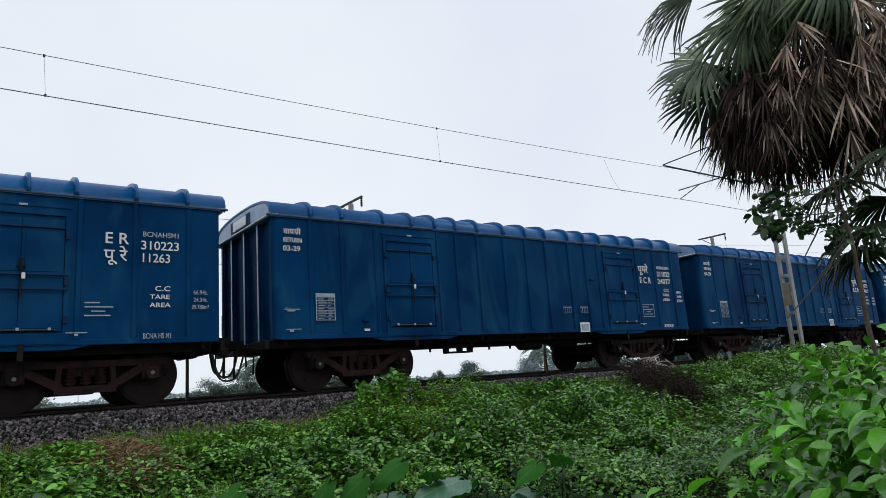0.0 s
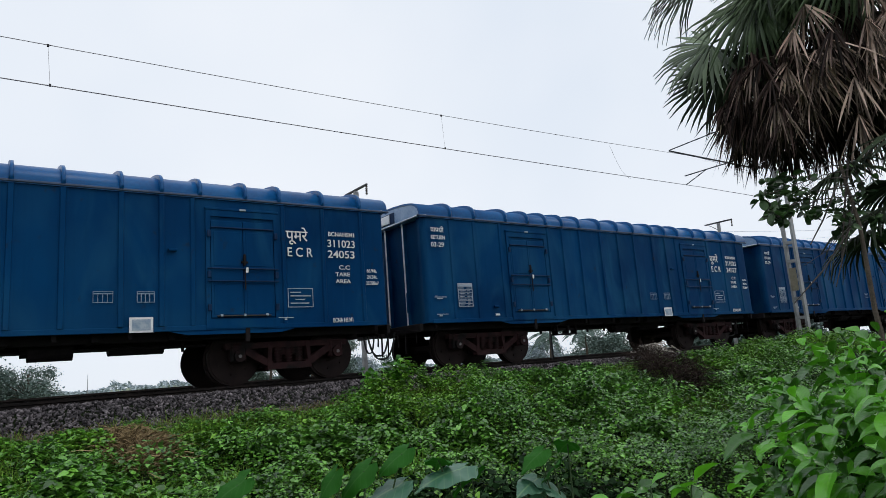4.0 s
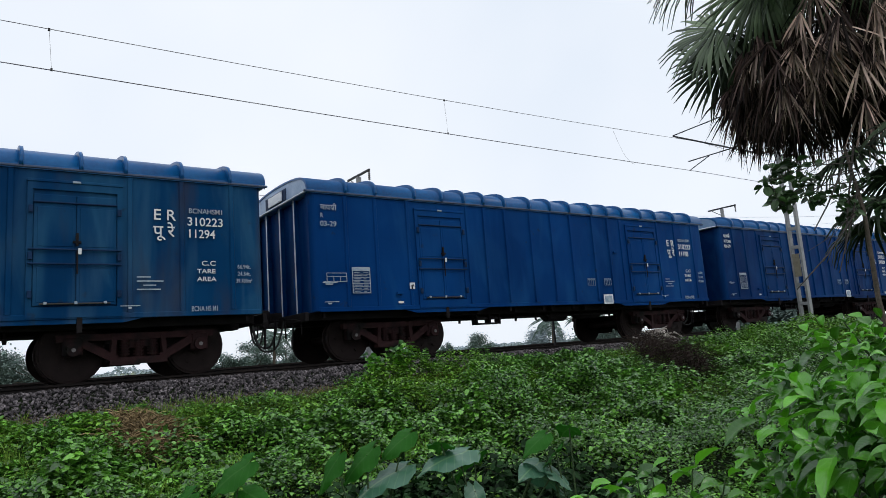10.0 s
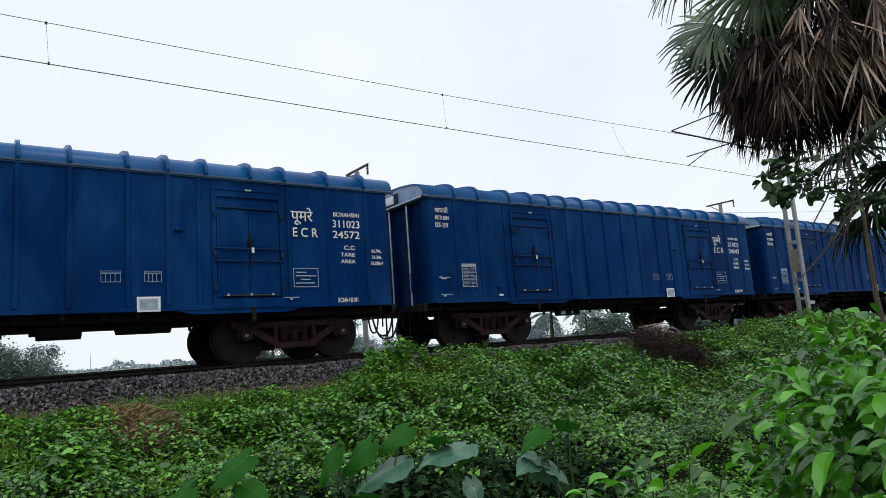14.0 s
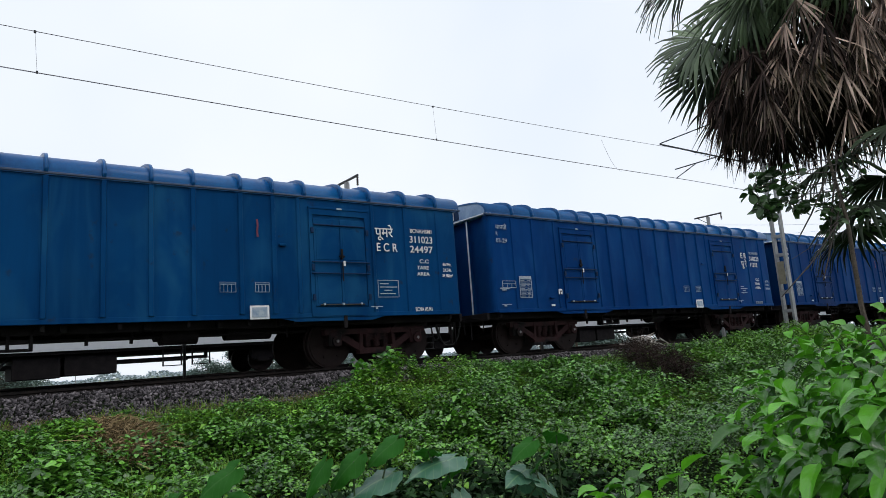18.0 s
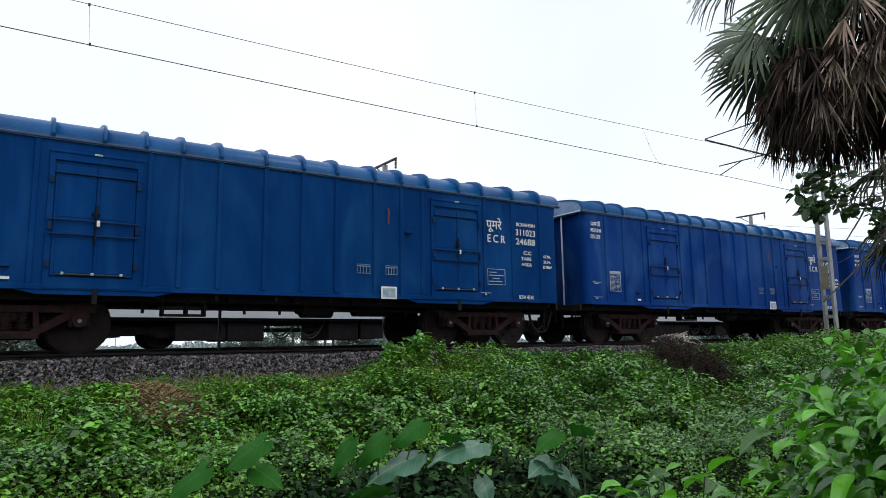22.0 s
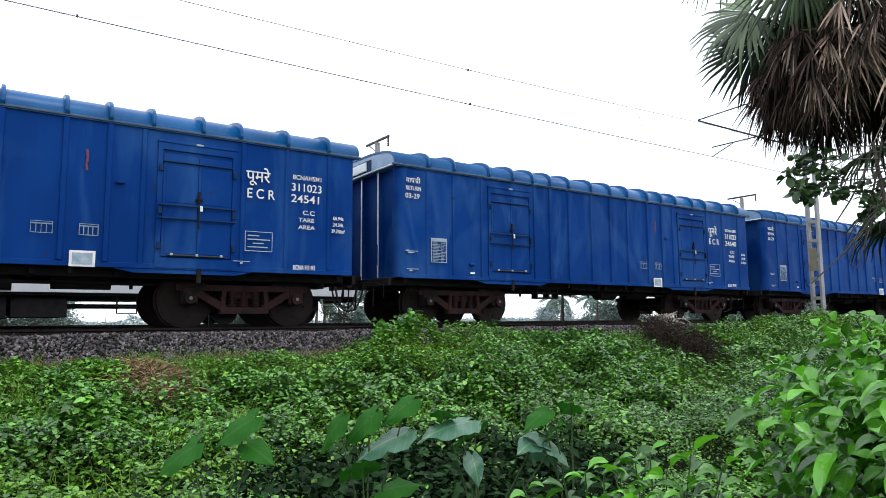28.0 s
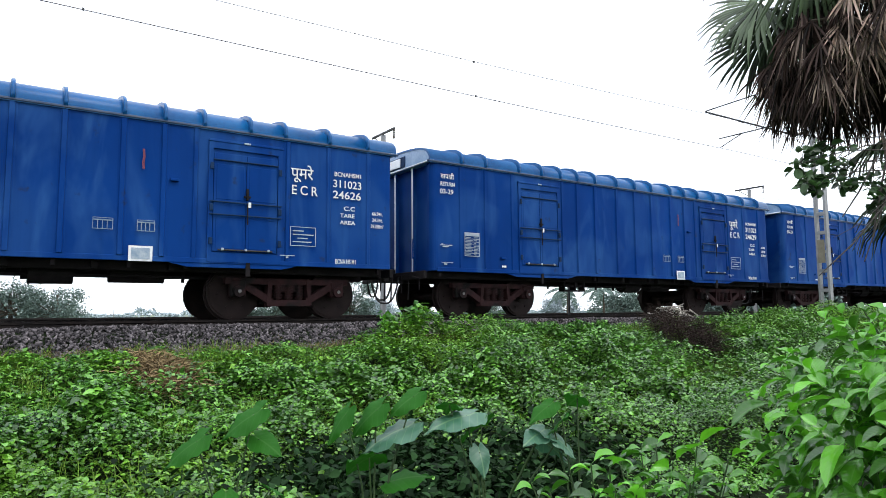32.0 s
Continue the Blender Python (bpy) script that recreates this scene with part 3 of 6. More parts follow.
def make_door(side_sign, x, parent):
    """A pair of hinged leaves in a frame, with two bars, a lock and bottom catches."""
    y = 1.6 * side_sign

    def slab(name, rows, mat, under, label="", bevel=0.006):
        bm = bmesh.new()
        for x0, x1, d0, d1, z0, z1 in rows:
            lo, hi = sorted((y + side_sign * d0, y + side_sign * d1))
            box(bm, x + x0, x + x1, lo, hi, z0, z1, bevel=bevel)
        return part(name, bm, mat, under, label)

    bm = bmesh.new()
    rings = []
    for d in (0.0, 0.036):
        for u, z0, z1 in ((0.68, 1.03, 3.2), (0.6, 1.2, 3.08)):
            rings.append([bm.verts.new((x + sx * u, y + side_sign * d, z)) for sx, z in ((-1, z0), (1, z0), (1, z1), (-1, z1))])
    for p, q in ((0, 1), (2, 3), (0, 2), (1, 3)):
        for i in range(4):
            bm.faces.new((rings[p][i], rings[p][(i + 1) % 4], rings[q][(i + 1) % 4], rings[q][i]))
    frame_ = part("door", bm, BLUE, parent, "double-leaf wagon door with bars and catches")
    slab("hood", [(-0.69, 0.69, 0.0, 0.05, 3.2, 3.245)], BLUE, frame_)
    for a, b in ((-0.59, -0.004), (0.004, 0.59)):
        slab("leaf", [(a, b, 0.0, 0.03, 1.22, 3.0), (a + 0.05, b - 0.03, 0.025, 0.036, 1.27, 1.82), (a + 0.05, b - 0.03, 0.025, 0.036, 2.16, 2.8)], BLUE, frame_)
    if side_sign > 0:
        return
    slab("top_bar", [(-0.6, 0.6, 0.03, 0.06, 2.86, 2.885)], BARPAINT, frame_)
    # a small pale stop at the middle of the hood
    slab("hood_lamp", [(-0.06, 0.06, 0.045, 0.06, 3.205, 3.24)], FAINT, frame_, "pale worn stop at the hood")
    for z in (2.11, 1.88):
        slab("locking_bar", [(-0.66, 0.66, 0.05, 0.08, z - 0.013, z + 0.013)], BARPAINT, frame_)
    slab("handle", [(-0.01, 0.03, 0.05, 0.09, 2.17, 2.38), (-0.05, 0.07, 0.05, 0.085, 2.21, 2.25), (0.0, 0.025, 0.08, 0.1, 1.72, 2.1)], UNDER, frame_, "dark upright lock handle")
    slab("seal_tag", [(0.02, 0.07, 0.1, 0.11, 2.03, 2.13)], WHITE, frame_, "white paper seal tag")
    slab("catch_rail", [(-0.5, 0.5, 0.03, 0.07, 1.235, 1.26)], DARKSTEEL, frame_)
    for cx in (-0.42, 0.0, 0.42):
        slab("catch", [(cx - 0.022, cx + 0.022, 0.05, 0.085, 1.235, 1.28)], FAINT, frame_)
    slab("step_lever", [(0.02, 0.1, -0.02, 0.03, 0.78, 1.05)], UNDER, frame_)
    for hx in (-0.63, 0.63):
        for hz in (1.4, 2.0, 2.75):
            slab("hinge", [(hx - 0.03, hx + 0.03, 0.05, 0.08, hz - 0.06, hz + 0.06)], BARPAINT, frame_)


def make_wheelset(bogie, x):
    bm = bmesh.new()
    turn = Matrix.Rotation(math.pi / 2, 4, "X")
    bmesh.ops.create_cone(bm, cap_ends=True, segments=14, radius1=0.085, radius2=0.085, depth=2.2, matrix=turn)
    for s in (-1, 1):
        for y, w, r in ((0.86, 0.125, 0.5), (0.79, 0.03, 0.53), (0.93, 0.02, 0.46), (0.86, 0.2, 0.14)):
            bmesh.ops.create_cone(bm, cap_ends=True, segments=40, radius1=r, radius2=r, depth=w, matrix=Matrix.Translation((0, s * y, 0)) @ turn)
        for k in range(6):
            a = k * math.pi / 3
            bmesh.ops.create_cone(bm, cap_ends=True, segments=6, radius1=0.03, radius2=0.03, depth=0.03, matrix=Matrix.Translation((0.3 * math.cos(a), s * 0.945, 0.3 * math.sin(a))) @ turn)
    ob = part("wheelset", bm, TREAD, bogie, "pair of worn steel wheels on one axle")
    ob.location = (x, 0, 0.5)
    return ob


def make_bogie(wagon, x):
    bm = boxes((-0.2, 0.2, -1.15, 1.15, 0.52, 0.78), (-0.36, 0.36, -0.99, -0.95, 0.30, 0.60), (-0.36, 0.36, 0.95, 0.99, 0.30, 0.60), (-0.35, 0.35, -0.3, 0.3, 0.74, 0.86), bevel=0.02)
    bogie = part("bogie", bm, CAST, wagon, "three-piece cast steel bogie")
    bogie.location = (x, 0, 0)
    for s in (-1, 1):
        bm = bmesh.new()
        y = 1.13 * s
        loft_pts = (((-1.24, 0.72), (1.24, 0.72), 0.11), ((-0.98, 0.70), (-0.36, 0.34), 0.13), ((0.98, 0.70), (0.36, 0.34), 0.13), ((-0.45, 0.31), (0.45, 0.31), 0.12), ((-0.42, 0.34), (-0.38, 0.74), 0.08), ((0.42, 0.34), (0.38, 0.74), 0.08))
        for i, ((x0, z0), (x1, z1), w) in enumerate(loft_pts):
            beam(bm, (x0, y, z0), (x1, y, z1), 0.15 + 0.008 * i, w)
        for cx in (-1, 1):
            box(bm, cx - 0.15, cx + 0.15, y - 0.1, y + 0.1, 0.42, 0.74, bevel=0.03)
        part("side_frame", bm, CAST, bogie, "rusty brown cast side frame")
        for cx in (-1, 1):
            part("bearing_cap", rod(bmesh.new(), (cx, y + s * 0.08, 0.53), (cx, y + s * 0.17, 0.53), 0.105, n=16), CAST, bogie)
            part("cap_bolt", rod(bmesh.new(), (cx, y + s * 0.15, 0.53), (cx, y + s * 0.185, 0.53), 0.034, n=6), STEEL, bogie, "shiny worn cap bolt")
        for cx in (-0.22, 0.0, 0.22):
            bm = bmesh.new()
            for k in range(5):
                rod(bm, (cx, y, 0.40 + 0.055 * k), (cx, y, 0.43 + 0.055 * k), 0.085, n=12)
            rod(bm, (cx, y, 0.38), (cx, y, 0.68), 0.055, n=8)
            part("spring", bm, CAST, bogie, "stack of coil springs")
    sets = [make_wheelset(bogie, -1.0), make_wheelset(bogie, 1.0)]
    bm = bmesh.new()
    for cx in (-1, 1):
        box(bm, cx * 0.42 - 0.03, cx * 0.42 + 0.03, -0.95, 0.95, 0.36, 0.44)
        for s in (-1, 1):
            box(bm, cx * 0.47 - 0.03, cx * 0.47 + 0.05, s * 0.86 - 0.06, s * 0.86 + 0.06, 0.3, 0.62)
    part("brake_beam", bm, UNDER, bogie)
    return sets


def bars(name, rows, mat, parent, y=-1.634, label=""):
    """Painted lines: thin plates on the near side."""
    bm = bmesh.new()
    for x0, x1, z0, z1 in rows:
        box(bm, x0, x1, y - 0.003, y + 0.003, z0, z1)
    return tagged(part(name, bm, mat, parent, label), kind="stuff" if len(rows) > 2 else "")


def frame_rows(x0, x1, z0, z1, w=0.014):
    return [(x0, x1, z1 - w, z1), (x0, x1, z0, z0 + w), (x0, x0 + w, z0 + w, z1 - w), (x1 - w, x1, z0 + w, z1 - w)]


def make_wagon():
    w = thing("covered_wagon", "long blue covered goods wagon with ribbed arched roof", "wagon", "goods train")
    # walls
    for s in (-1, 1):
        y0, y1 = sorted((1.53 * s, 1.6 * s))
        side = part("side_wall", boxes((0.2, LENGTH - 0.16, y0, y1, FLOOR, EAVE)), BLUE, w)
        for x, d in ((0.06, 1), (LENGTH - 0.02, -1)):
            bm = bmesh.new()
            plan = [(x + d * u, v * s) for u, v in ((0.14, 1.6), (0.09, 1.594), (0.05, 1.572), (0.02, 1.535), (0.0, 1.47), (0.0, 1.38), (0.05, 1.38), (0.14, 1.53))]
            a = [bm.verts.new((u, v, FLOOR)) for u, v in plan]
            b = [bm.verts.new((u, v, EAVE)) for u, v in plan]
            for i in range(len(plan)):
                j = (i + 1) % len(plan)
                bm.faces.new((a[i], a[j], b[j], b[i]))
            bm.faces.new(a[::-1])
            bm.faces.new(b)
            bmesh.ops.recalc_face_normals(bm, faces=bm.faces[:])
            part("corner_post", bm, BLUE, side)
        bm = bmesh.new()
        lo, hi = sorted((1.6 * s, 1.648 * s))
        box(bm, -0.08, LENGTH + 0.1, lo, hi, EAVE - 0.032, EAVE + 0.01, bevel=0.01)
        part("eave_strip", bm, EAVEPAINT, side)
        lo, hi = sorted((1.6 * s, 1.625 * s))
        part("bottom_strip", boxes((0.16, LENGTH - 0.1, lo, hi, FLOOR - 0.02, FLOOR + 0.07), bevel=0.008), BLUE, side)
        # ribs: soft broad folds, pressed into the side that is seen
        if s > 0:
            make_door(s, 3.2, w)
            make_door(s, 10.4, w)
            continue
        rib = bmesh.new()
        pts = ((-0.075, 1.6), (-0.05, 1.609), (-0.034, 1.646), (0.034, 1.646), (0.05, 1.609), (0.075, 1.6))
        a = [rib.verts.new((u, v * s, FLOOR + 0.075)) for u, v in pts]
        b = [rib.verts.new((u, v * s, EAVE - 0.06)) for u, v in pts]
        for i in range(len(pts) - 1):
            rib.faces.new((a[i], a[i + 1], b[i + 1], b[i]))
        rib.faces.new(a[::-1])
        rib.faces.new(b)
        whole = part("wall_rib", rib, BLUE, side).data
        whole.transform(Matrix.Translation((MID_RIBS[0], 0, 0)))
        for x in MID_RIBS[1:]:
            me = whole.copy()
            me.transform(Matrix.Translation((x - MID_RIBS[0], 0, 0)))
            part("wall_rib", me, None, side)
        flat = bmesh.new()
        pts = ((-0.05, 1.6), (-0.03, 1.629), (0.03, 1.629), (0.05, 1.6))
        a = [flat.verts.new((u, v * s, FLOOR + 0.075)) for u, v in pts]
        b = [flat.verts.new((u, v * s, EAVE - 0.06)) for u, v in pts]
        for i in range(3):
            flat.faces.new((a[i], a[i + 1], b[i + 1], b[i]))
        flat.faces.new(a[::-1])
        flat.faces.new(b)
        whole = part("wall_rib", flat, BLUE, side).data
        whole.transform(Matrix.Translation((END_RIBS[0], 0, 0)))
        for x in END_RIBS[1:]:
            me = whole.copy()
            me.transform(Matrix.Translation((x - END_RIBS[0], 0, 0)))
            part("wall_rib", me, None, side)
        for xc in (3.3, 10.25):
            lo, hi = sorted((1.6 * s, 1.61 * s))
            bm = bmesh.new()
            q = [bm.verts.new((xc + u, y, z)) for y in (lo, hi) for u, z in ((-1.25, FLOOR), (1.25, FLOOR), (0.85, FLOOR - 0.09), (-0.85, FLOOR - 0.09))]
            for f in ((0, 1, 2, 3), (7, 6, 5, 4), (0, 4, 5, 1), (1, 5, 6, 2), (2, 6, 7, 3), (3, 7, 4, 0)):
                bm.faces.new([q[i] for i in f])
            part("door_sill", bm, BLUE, side)
        make_door(s, 3.2, w)
        make_door(s, 10.4, w)
    # ends: recessed sheets between the corners, three posts, a beam at the eaves and an arched panel above
    for x, s in ((0, -1), (LENGTH, 1)):
        face = 0.06 if s < 0 else LENGTH - 0.02
        wall_x = face - s * 0.1
        x0, x1 = sorted((wall_x, wall_x - s * 0.05))
        end = part("end_wall", boxes((x0, x1, -1.5, 1.5, FLOOR, EAVE)), BLUE, w)
        for y in (-0.76, 0.02, 0.8):
            half = [(wall_x, 0.012), (face - s * 0.02, 0.012), (face - s * 0.02, 0.045), (face, 0.045), (face, 0.026), (face + s * 0.006, 0.026)]
            outline = [(px, y + d) for px, d in half] + [(px, y - d) for px, d in half[::-1]]
            bm = bmesh.new()
            low, high = ([bm.verts.new((px, py, z)) for px, py in outline] for z in (FLOOR, EAVE - 0.03))
            m = len(outline)
            for q in range(m):
                bm.faces.new((low[q], low[(q + 1) % m], high[(q + 1) % m], high[q])).material_index = 1 if 4 <= q <= 6 else 0
            bm.faces.new(low)
            bm.faces.new(high)
            bmesh.ops.recalc_face_normals(bm, faces=bm.faces[:])
            post = part("end_post", bm, BLUE, end)
            post.data.materials.append(EDGE)
        front = face + s * 0.06
        lo, hi = sorted((wall_x, front + s * 0.035))
        part("end_beam", boxes((lo, hi, -1.64, 1.64, EAVE - 0.018, EAVE + 0.012), bevel=0.006), EDGE, end, "pale worn beam at the eaves")
        p0, p1 = sorted((wall_x, front))
        part("arch_panel", loft(bmesh.new(), [(y * 0.99, z - 0.012) for y, z in ARCH], p0, p1), ENDPANEL, end, "pale blue arched end panel")
        r0, r1 = sorted((front, front + s * 0.02))
        inner = [(y * 0.975, z - 0.04) for y, z in ARCH]
        part("arch_rim", loft(bmesh.new(), [(y * 0.999, z - 0.004) for y, z in ARCH] + inner[::-1], r0, r1), RIBBLUE, end)
        # a flat dark sheet stands in for the shade round the ventilator
        v0, v1 = sorted((front, front + s * 0.012))
        part("vent_shade", boxes((v0, v1, -0.55, 0.62, 3.49, 3.745)), BARPAINT, end)
        # the plate's pale colour also stands in for reflected sky
        v0, v1 = sorted((front + s * 0.012, front + s * 0.04))
        part("vent_plate", boxes((v0, v1, -0.36, 0.40, 3.51, 3.72), bevel=0.008), EDGE, end, "flat pale ventilator plate")
        part("headstock", boxes((min(x, x + s * 0.08), max(x, x + s * 0.08), -1.45, 1.45, 0.84, FLOOR), bevel=0.01), UNDER, end)
        for y in (-1.0, 1.0):
            bm = rod(bmesh.new(), (x + s * 0.09, y, 1.3), (x + s * 0.09, y, 1.75), 0.012)
            part("hand_rail", bm, BLUE, end)
        lo, hi = sorted((x, x + s * 0.44))
        bm = boxes((lo, hi, -0.11, 0.11, 0.92, 1.12), bevel=0.02)
        kx = x + s * 0.42
        box(bm, kx - 0.13, kx + 0.05 if s > 0 else kx + 0.13, -0.18, 0.2, 0.86, 1.18, bevel=0.04)
        part("coupler", bm, UNDER, end, "black knuckle coupler")
    # hoses that hang below the coupler at the leading end
    for x0, x1, y0, y1, drop, r in ((-0.12, -0.72, -0.45, -0.2, 0.60, 0.022), (-0.2, -0.66, -0.3, -0.1, 0.52, 0.024), (-0.3, -0.62, 0.2, 0.15, 0.44, 0.02)):
        pts = [(x0 + (x1 - x0) * u, y0 + (y1 - y0) * u, 0.92 - drop * (1 - abs(2 * u - 1) ** 3)) for u in [i / 14 for i in range(15)]]
        part("brake_hose", tube(bmesh.new(), pts, r), RUBBER, w, "hanging black brake hose")
    for x, y, z, lean in ((-0.08, -0.8, 0.40, 0.03), (-0.16, -0.65, 0.55, -0.02), (-0.36, -0.5, 0.34, 0.04), (-0.58, -0.6, 0.36, 0.02), (LENGTH + 0.08, -0.9, 0.58, 0.02), (LENGTH + 0.3, -0.7, 0.36, 0.01)):
        part("release_rod", tube(bmesh.new(), [(x, y, z), (x + lean * 0.4, y, 0.7), (x + lean, y, 0.95)], 0.019, 0.014), UNDER, w)
    part("end_pipe", tube(bmesh.new(), [(LENGTH - 0.1, -1.1, 0.86), (LENGTH + 0.06, -1.1, 0.82), (LENGTH + 0.12, -0.9, 0.84), (LENGTH + 0.4, -0.4, 0.86)], 0.02), UNDER, w)
    part("angle_cock", boxes((LENGTH + 0.24, LENGTH + 0.4, -0.72, -0.56, 0.78, 0.95), bevel=0.03), UNDER, w)
    part("cut_lever", tube(bmesh.new(), [(-0.1, -1.3, 0.6), (-0.1, -1.3, 0.86), (-0.22, -1.2, 0.9), (-0.3, -0.1, 0.95)], 0.014), UNDER, w)
    # roof
    prof = ARCH + [(y, z - 0.03) for y, z in ARCH[::-1]]
    roof = part("roof", loft(bmesh.new(), prof, -0.015, LENGTH + 0.055), RIBBLUE, w, "arched sheet roof with raised bands")
    for p in roof.data.polygons:
        p.use_smooth = abs(p.normal.x) < 0.5 and abs(p.normal.z) > 0.02
    rib = bmesh.new()
    outer = grow(ARCH, 0.06)
    a = [rib.verts.new((-0.036, y, z)) for y, z in ARCH]
    b = [rib.verts.new((-0.027, y, z)) for y, z in outer]
    c = [rib.verts.new((0.027, y, z)) for y, z in outer]
    d = [rib.verts.new((0.036, y, z)) for y, z in ARCH]
    for p, q in ((a, b), (b, c), (c, d)):
        for i in range(len(ARCH) - 1):
            rib.faces.new((p[i], p[i + 1], q[i + 1], q[i]))
    for i in (0, -1):
        rib.faces.new((a[i], b[i], c[i], d[i]))
    first = part("roof_band", rib, RIBBLUE, roof)
    for p in first.data.polygons:
        p.use_smooth = abs(p.normal.x) < 0.5
    first.location = (ROOF_RIBS[0], 0, 0)
    for x in ROOF_RIBS[1:]:
        o = new("roof_band", first.data)
        o.parent, o.location = roof, (x, 0, 0)
    # underframe
    part("floor", boxes((0.2, LENGTH - 0.16, -1.53, 1.53, FLOOR, FLOOR + 0.05)), UNDER, w)
    for s in (-1, 1):
        part("sole_bar", boxes((0.1, LENGTH - 0.1, s * 1.2 - 0.05, s * 1.2 + 0.05, 0.86, FLOOR), bevel=0.01), UNDER, w)
    part("centre_sill", boxes((0.05, LENGTH - 0.05, -0.22, 0.22, 0.80, FLOOR), bevel=0.01), UNDER, w)
    for x in (4.3, 5.5, 6.76, 8.0, 9.2):
        part("cross_bar", boxes((x - 0.05, x + 0.05, -1.4, 1.4, 0.88, FLOOR)), UNDER, w)
    for s in (-1, 1):
        tagged(part("solebar_bracket", boxes(*[(x - 0.03, x + 0.03, s * 1.5 - 0.04, s * 1.5 + 0.04, 0.9, FLOOR) for x in (0.3, 4.2, 5.2, 6.3, 7.4, 8.5, 9.4, 13.2)]), UNDER, w), kind="stuff")
    part("brake_cylinder", rod(rod(bmesh.new(), (7.1, -0.75, 0.82), (7.75, -0.75, 0.82), 0.19, n=16), (7.0, -0.75, 0.82), (7.1, -0.75, 0.82), 0.12, n=12), UNDER, w)
    part("air_reservoir", rod(bmesh.new(), (8.3, -0.7, 0.84), (9.2, -0.7, 0.84), 0.17, n=16), UNDER, w)
    part("brake_gear", boxes((4.35, 5.1, -1.25, -1.05, 0.62, 0.66), (4.35, 4.39, -1.25, -1.05, 0.62, 0.95), (5.06, 5.1, -1.25, -1.05, 0.62, 0.95), (4.75, 4.79, -1.25, -1.05, 0.62, 0.95), (4.3, 5.15, -1.2, -1.1, 0.74, 0.8)), UNDER, w, "hanging brake adjuster bracket")
    bm = rod(bmesh.new(), (3.6, -0.9, 0.78), (9.9, -0.9, 0.78), 0.022)
    for x in (4.1, 5.9, 6.6, 9.5):
        rod(bm, (x, -0.9, 0.68), (x, -0.9, 0.95), 0.03)
    part("brake_pull_rod", bm, UNDER, w)
    sets = make_bogie(w, 2.1) + make_bogie(w, 11.42)
    # lettering and boards that every wagon carries
    grid = frame_rows(0.9, 1.32, 1.36, 1.9, 0.016) + [(0.916, 1.304, 1.82, 1.884)] + [(0.916, 1.304, 1.425 + 0.065 * i, 1.435 + 0.065 * i) for i in range(6)]
    bars("maintenance_table", grid, FAINT, w, label="white stencilled maintenance table")
    cells = [(0.94, 1.07 + 0.03 * (i % 3), 1.388 + 0.065 * i, 1.408 + 0.065 * i) for i in range(7)] + [(1.16, 1.22 + 0.025 * (i % 4), 1.388 + 0.065 * i, 1.408 + 0.065 * i) for i in range(7)]
    bars("table_marking", cells, TABLEPAINT, w, y=-1.638)
    bars("stencil", [(0.24, 0.56, 1.575, 1.59), (0.3, 0.46, 1.54, 1.565), (0.26, 0.32, 1.6, 1.61)], FAINT, w)
    bars("stencil", [(0.27, 0.58, 1.19, 1.205), (0.34, 0.42, 1.15, 1.18)], FAINT, w)
    bars("label_holder", [(1.97, 2.1, 1.14, 1.185)], WHITE, w)
    bars("stencil", frame_rows(7.92, 8.22, 1.5, 1.69, 0.01) + [(7.99 + 0.07 * i, 8.0 + 0.07 * i, 1.51, 1.64) for i in range(3)] + [(7.92, 8.22, 1.64, 1.66)], DIMPAINT, w)
    bars("stencil", frame_rows(8.58, 8.86, 1.5, 1.69, 0.012) + [(8.64 + 0.065 * i, 8.655 + 0.065 * i, 1.51, 1.64) for i in range(3)] + [(8.58, 8.86, 1.64, 1.66)], DIMPAINT, w)
    bars("white_board", [(8.46, 8.83, 0.995, 1.25)], WHITE, w, y=-1.66, label="small white list board on the side")
    bars("board_marking", [(8.50, 8.79, 1.03, 1.215)], FAINT, w, y=-1.668, label="rubbed grey sheet on the board")
    bars("stencil", [(11.05, 11.35, 1.19, 1.203), (11.17, 11.22, 1.15, 1.18)], FAINT, w)
    for x, z in ((9.15, 2.42), (2.02, 1.35)):
        part("bracket", boxes((x - 0.07, x + 0.07, -1.66, -1.6, z - 0.02, z + 0.03), bevel=0.008), BLUE, w)
    return w, sets


ER, ECR = "ER", "ECR"
WAGONS = [
    (-1, ER, "11263", TEAL), (0, ECR, "24077", TEAL), (1, ECR, "24060", TEAL), (2, ECR, "24053", TEAL), (3, ECR, "24527", TEAL), (4, ECR, "24510", TEAL), (5, ECR, "24046", TEAL),
    (6, ER, "11294", WORN), (7, ER, "11188", BRIGHT), (8, ECR, "24589", NAVY), (9, ECR, "24572", NAVY), (10, ECR, "24643", NAVY), (11, ECR, "24503", NAVY), (12, ECR, "24497", SEA),
    (13, ER, "11218", BRIGHT), (14, ECR, "24657", NAVY), (15, ECR, "24688", BRIGHT), (16, ECR, "24701", BLUE), (17, ECR, "24563", BLUE), (18, ECR, "24558", BLUE), (19, ECR, "24541", BLUE),
    (20, ECR, "24640", BLUE), (21, ECR, "24633", BLUE), (22, ECR, "24626", BLUE), (23, ECR, "24629", BLUE), (24, ECR, "24615", BLUE), (25, ECR, "24602", BLUE),
]


MARKED = [number for k, zone, number, paint in WAGONS if k >= 14 or k in (5, 12)]


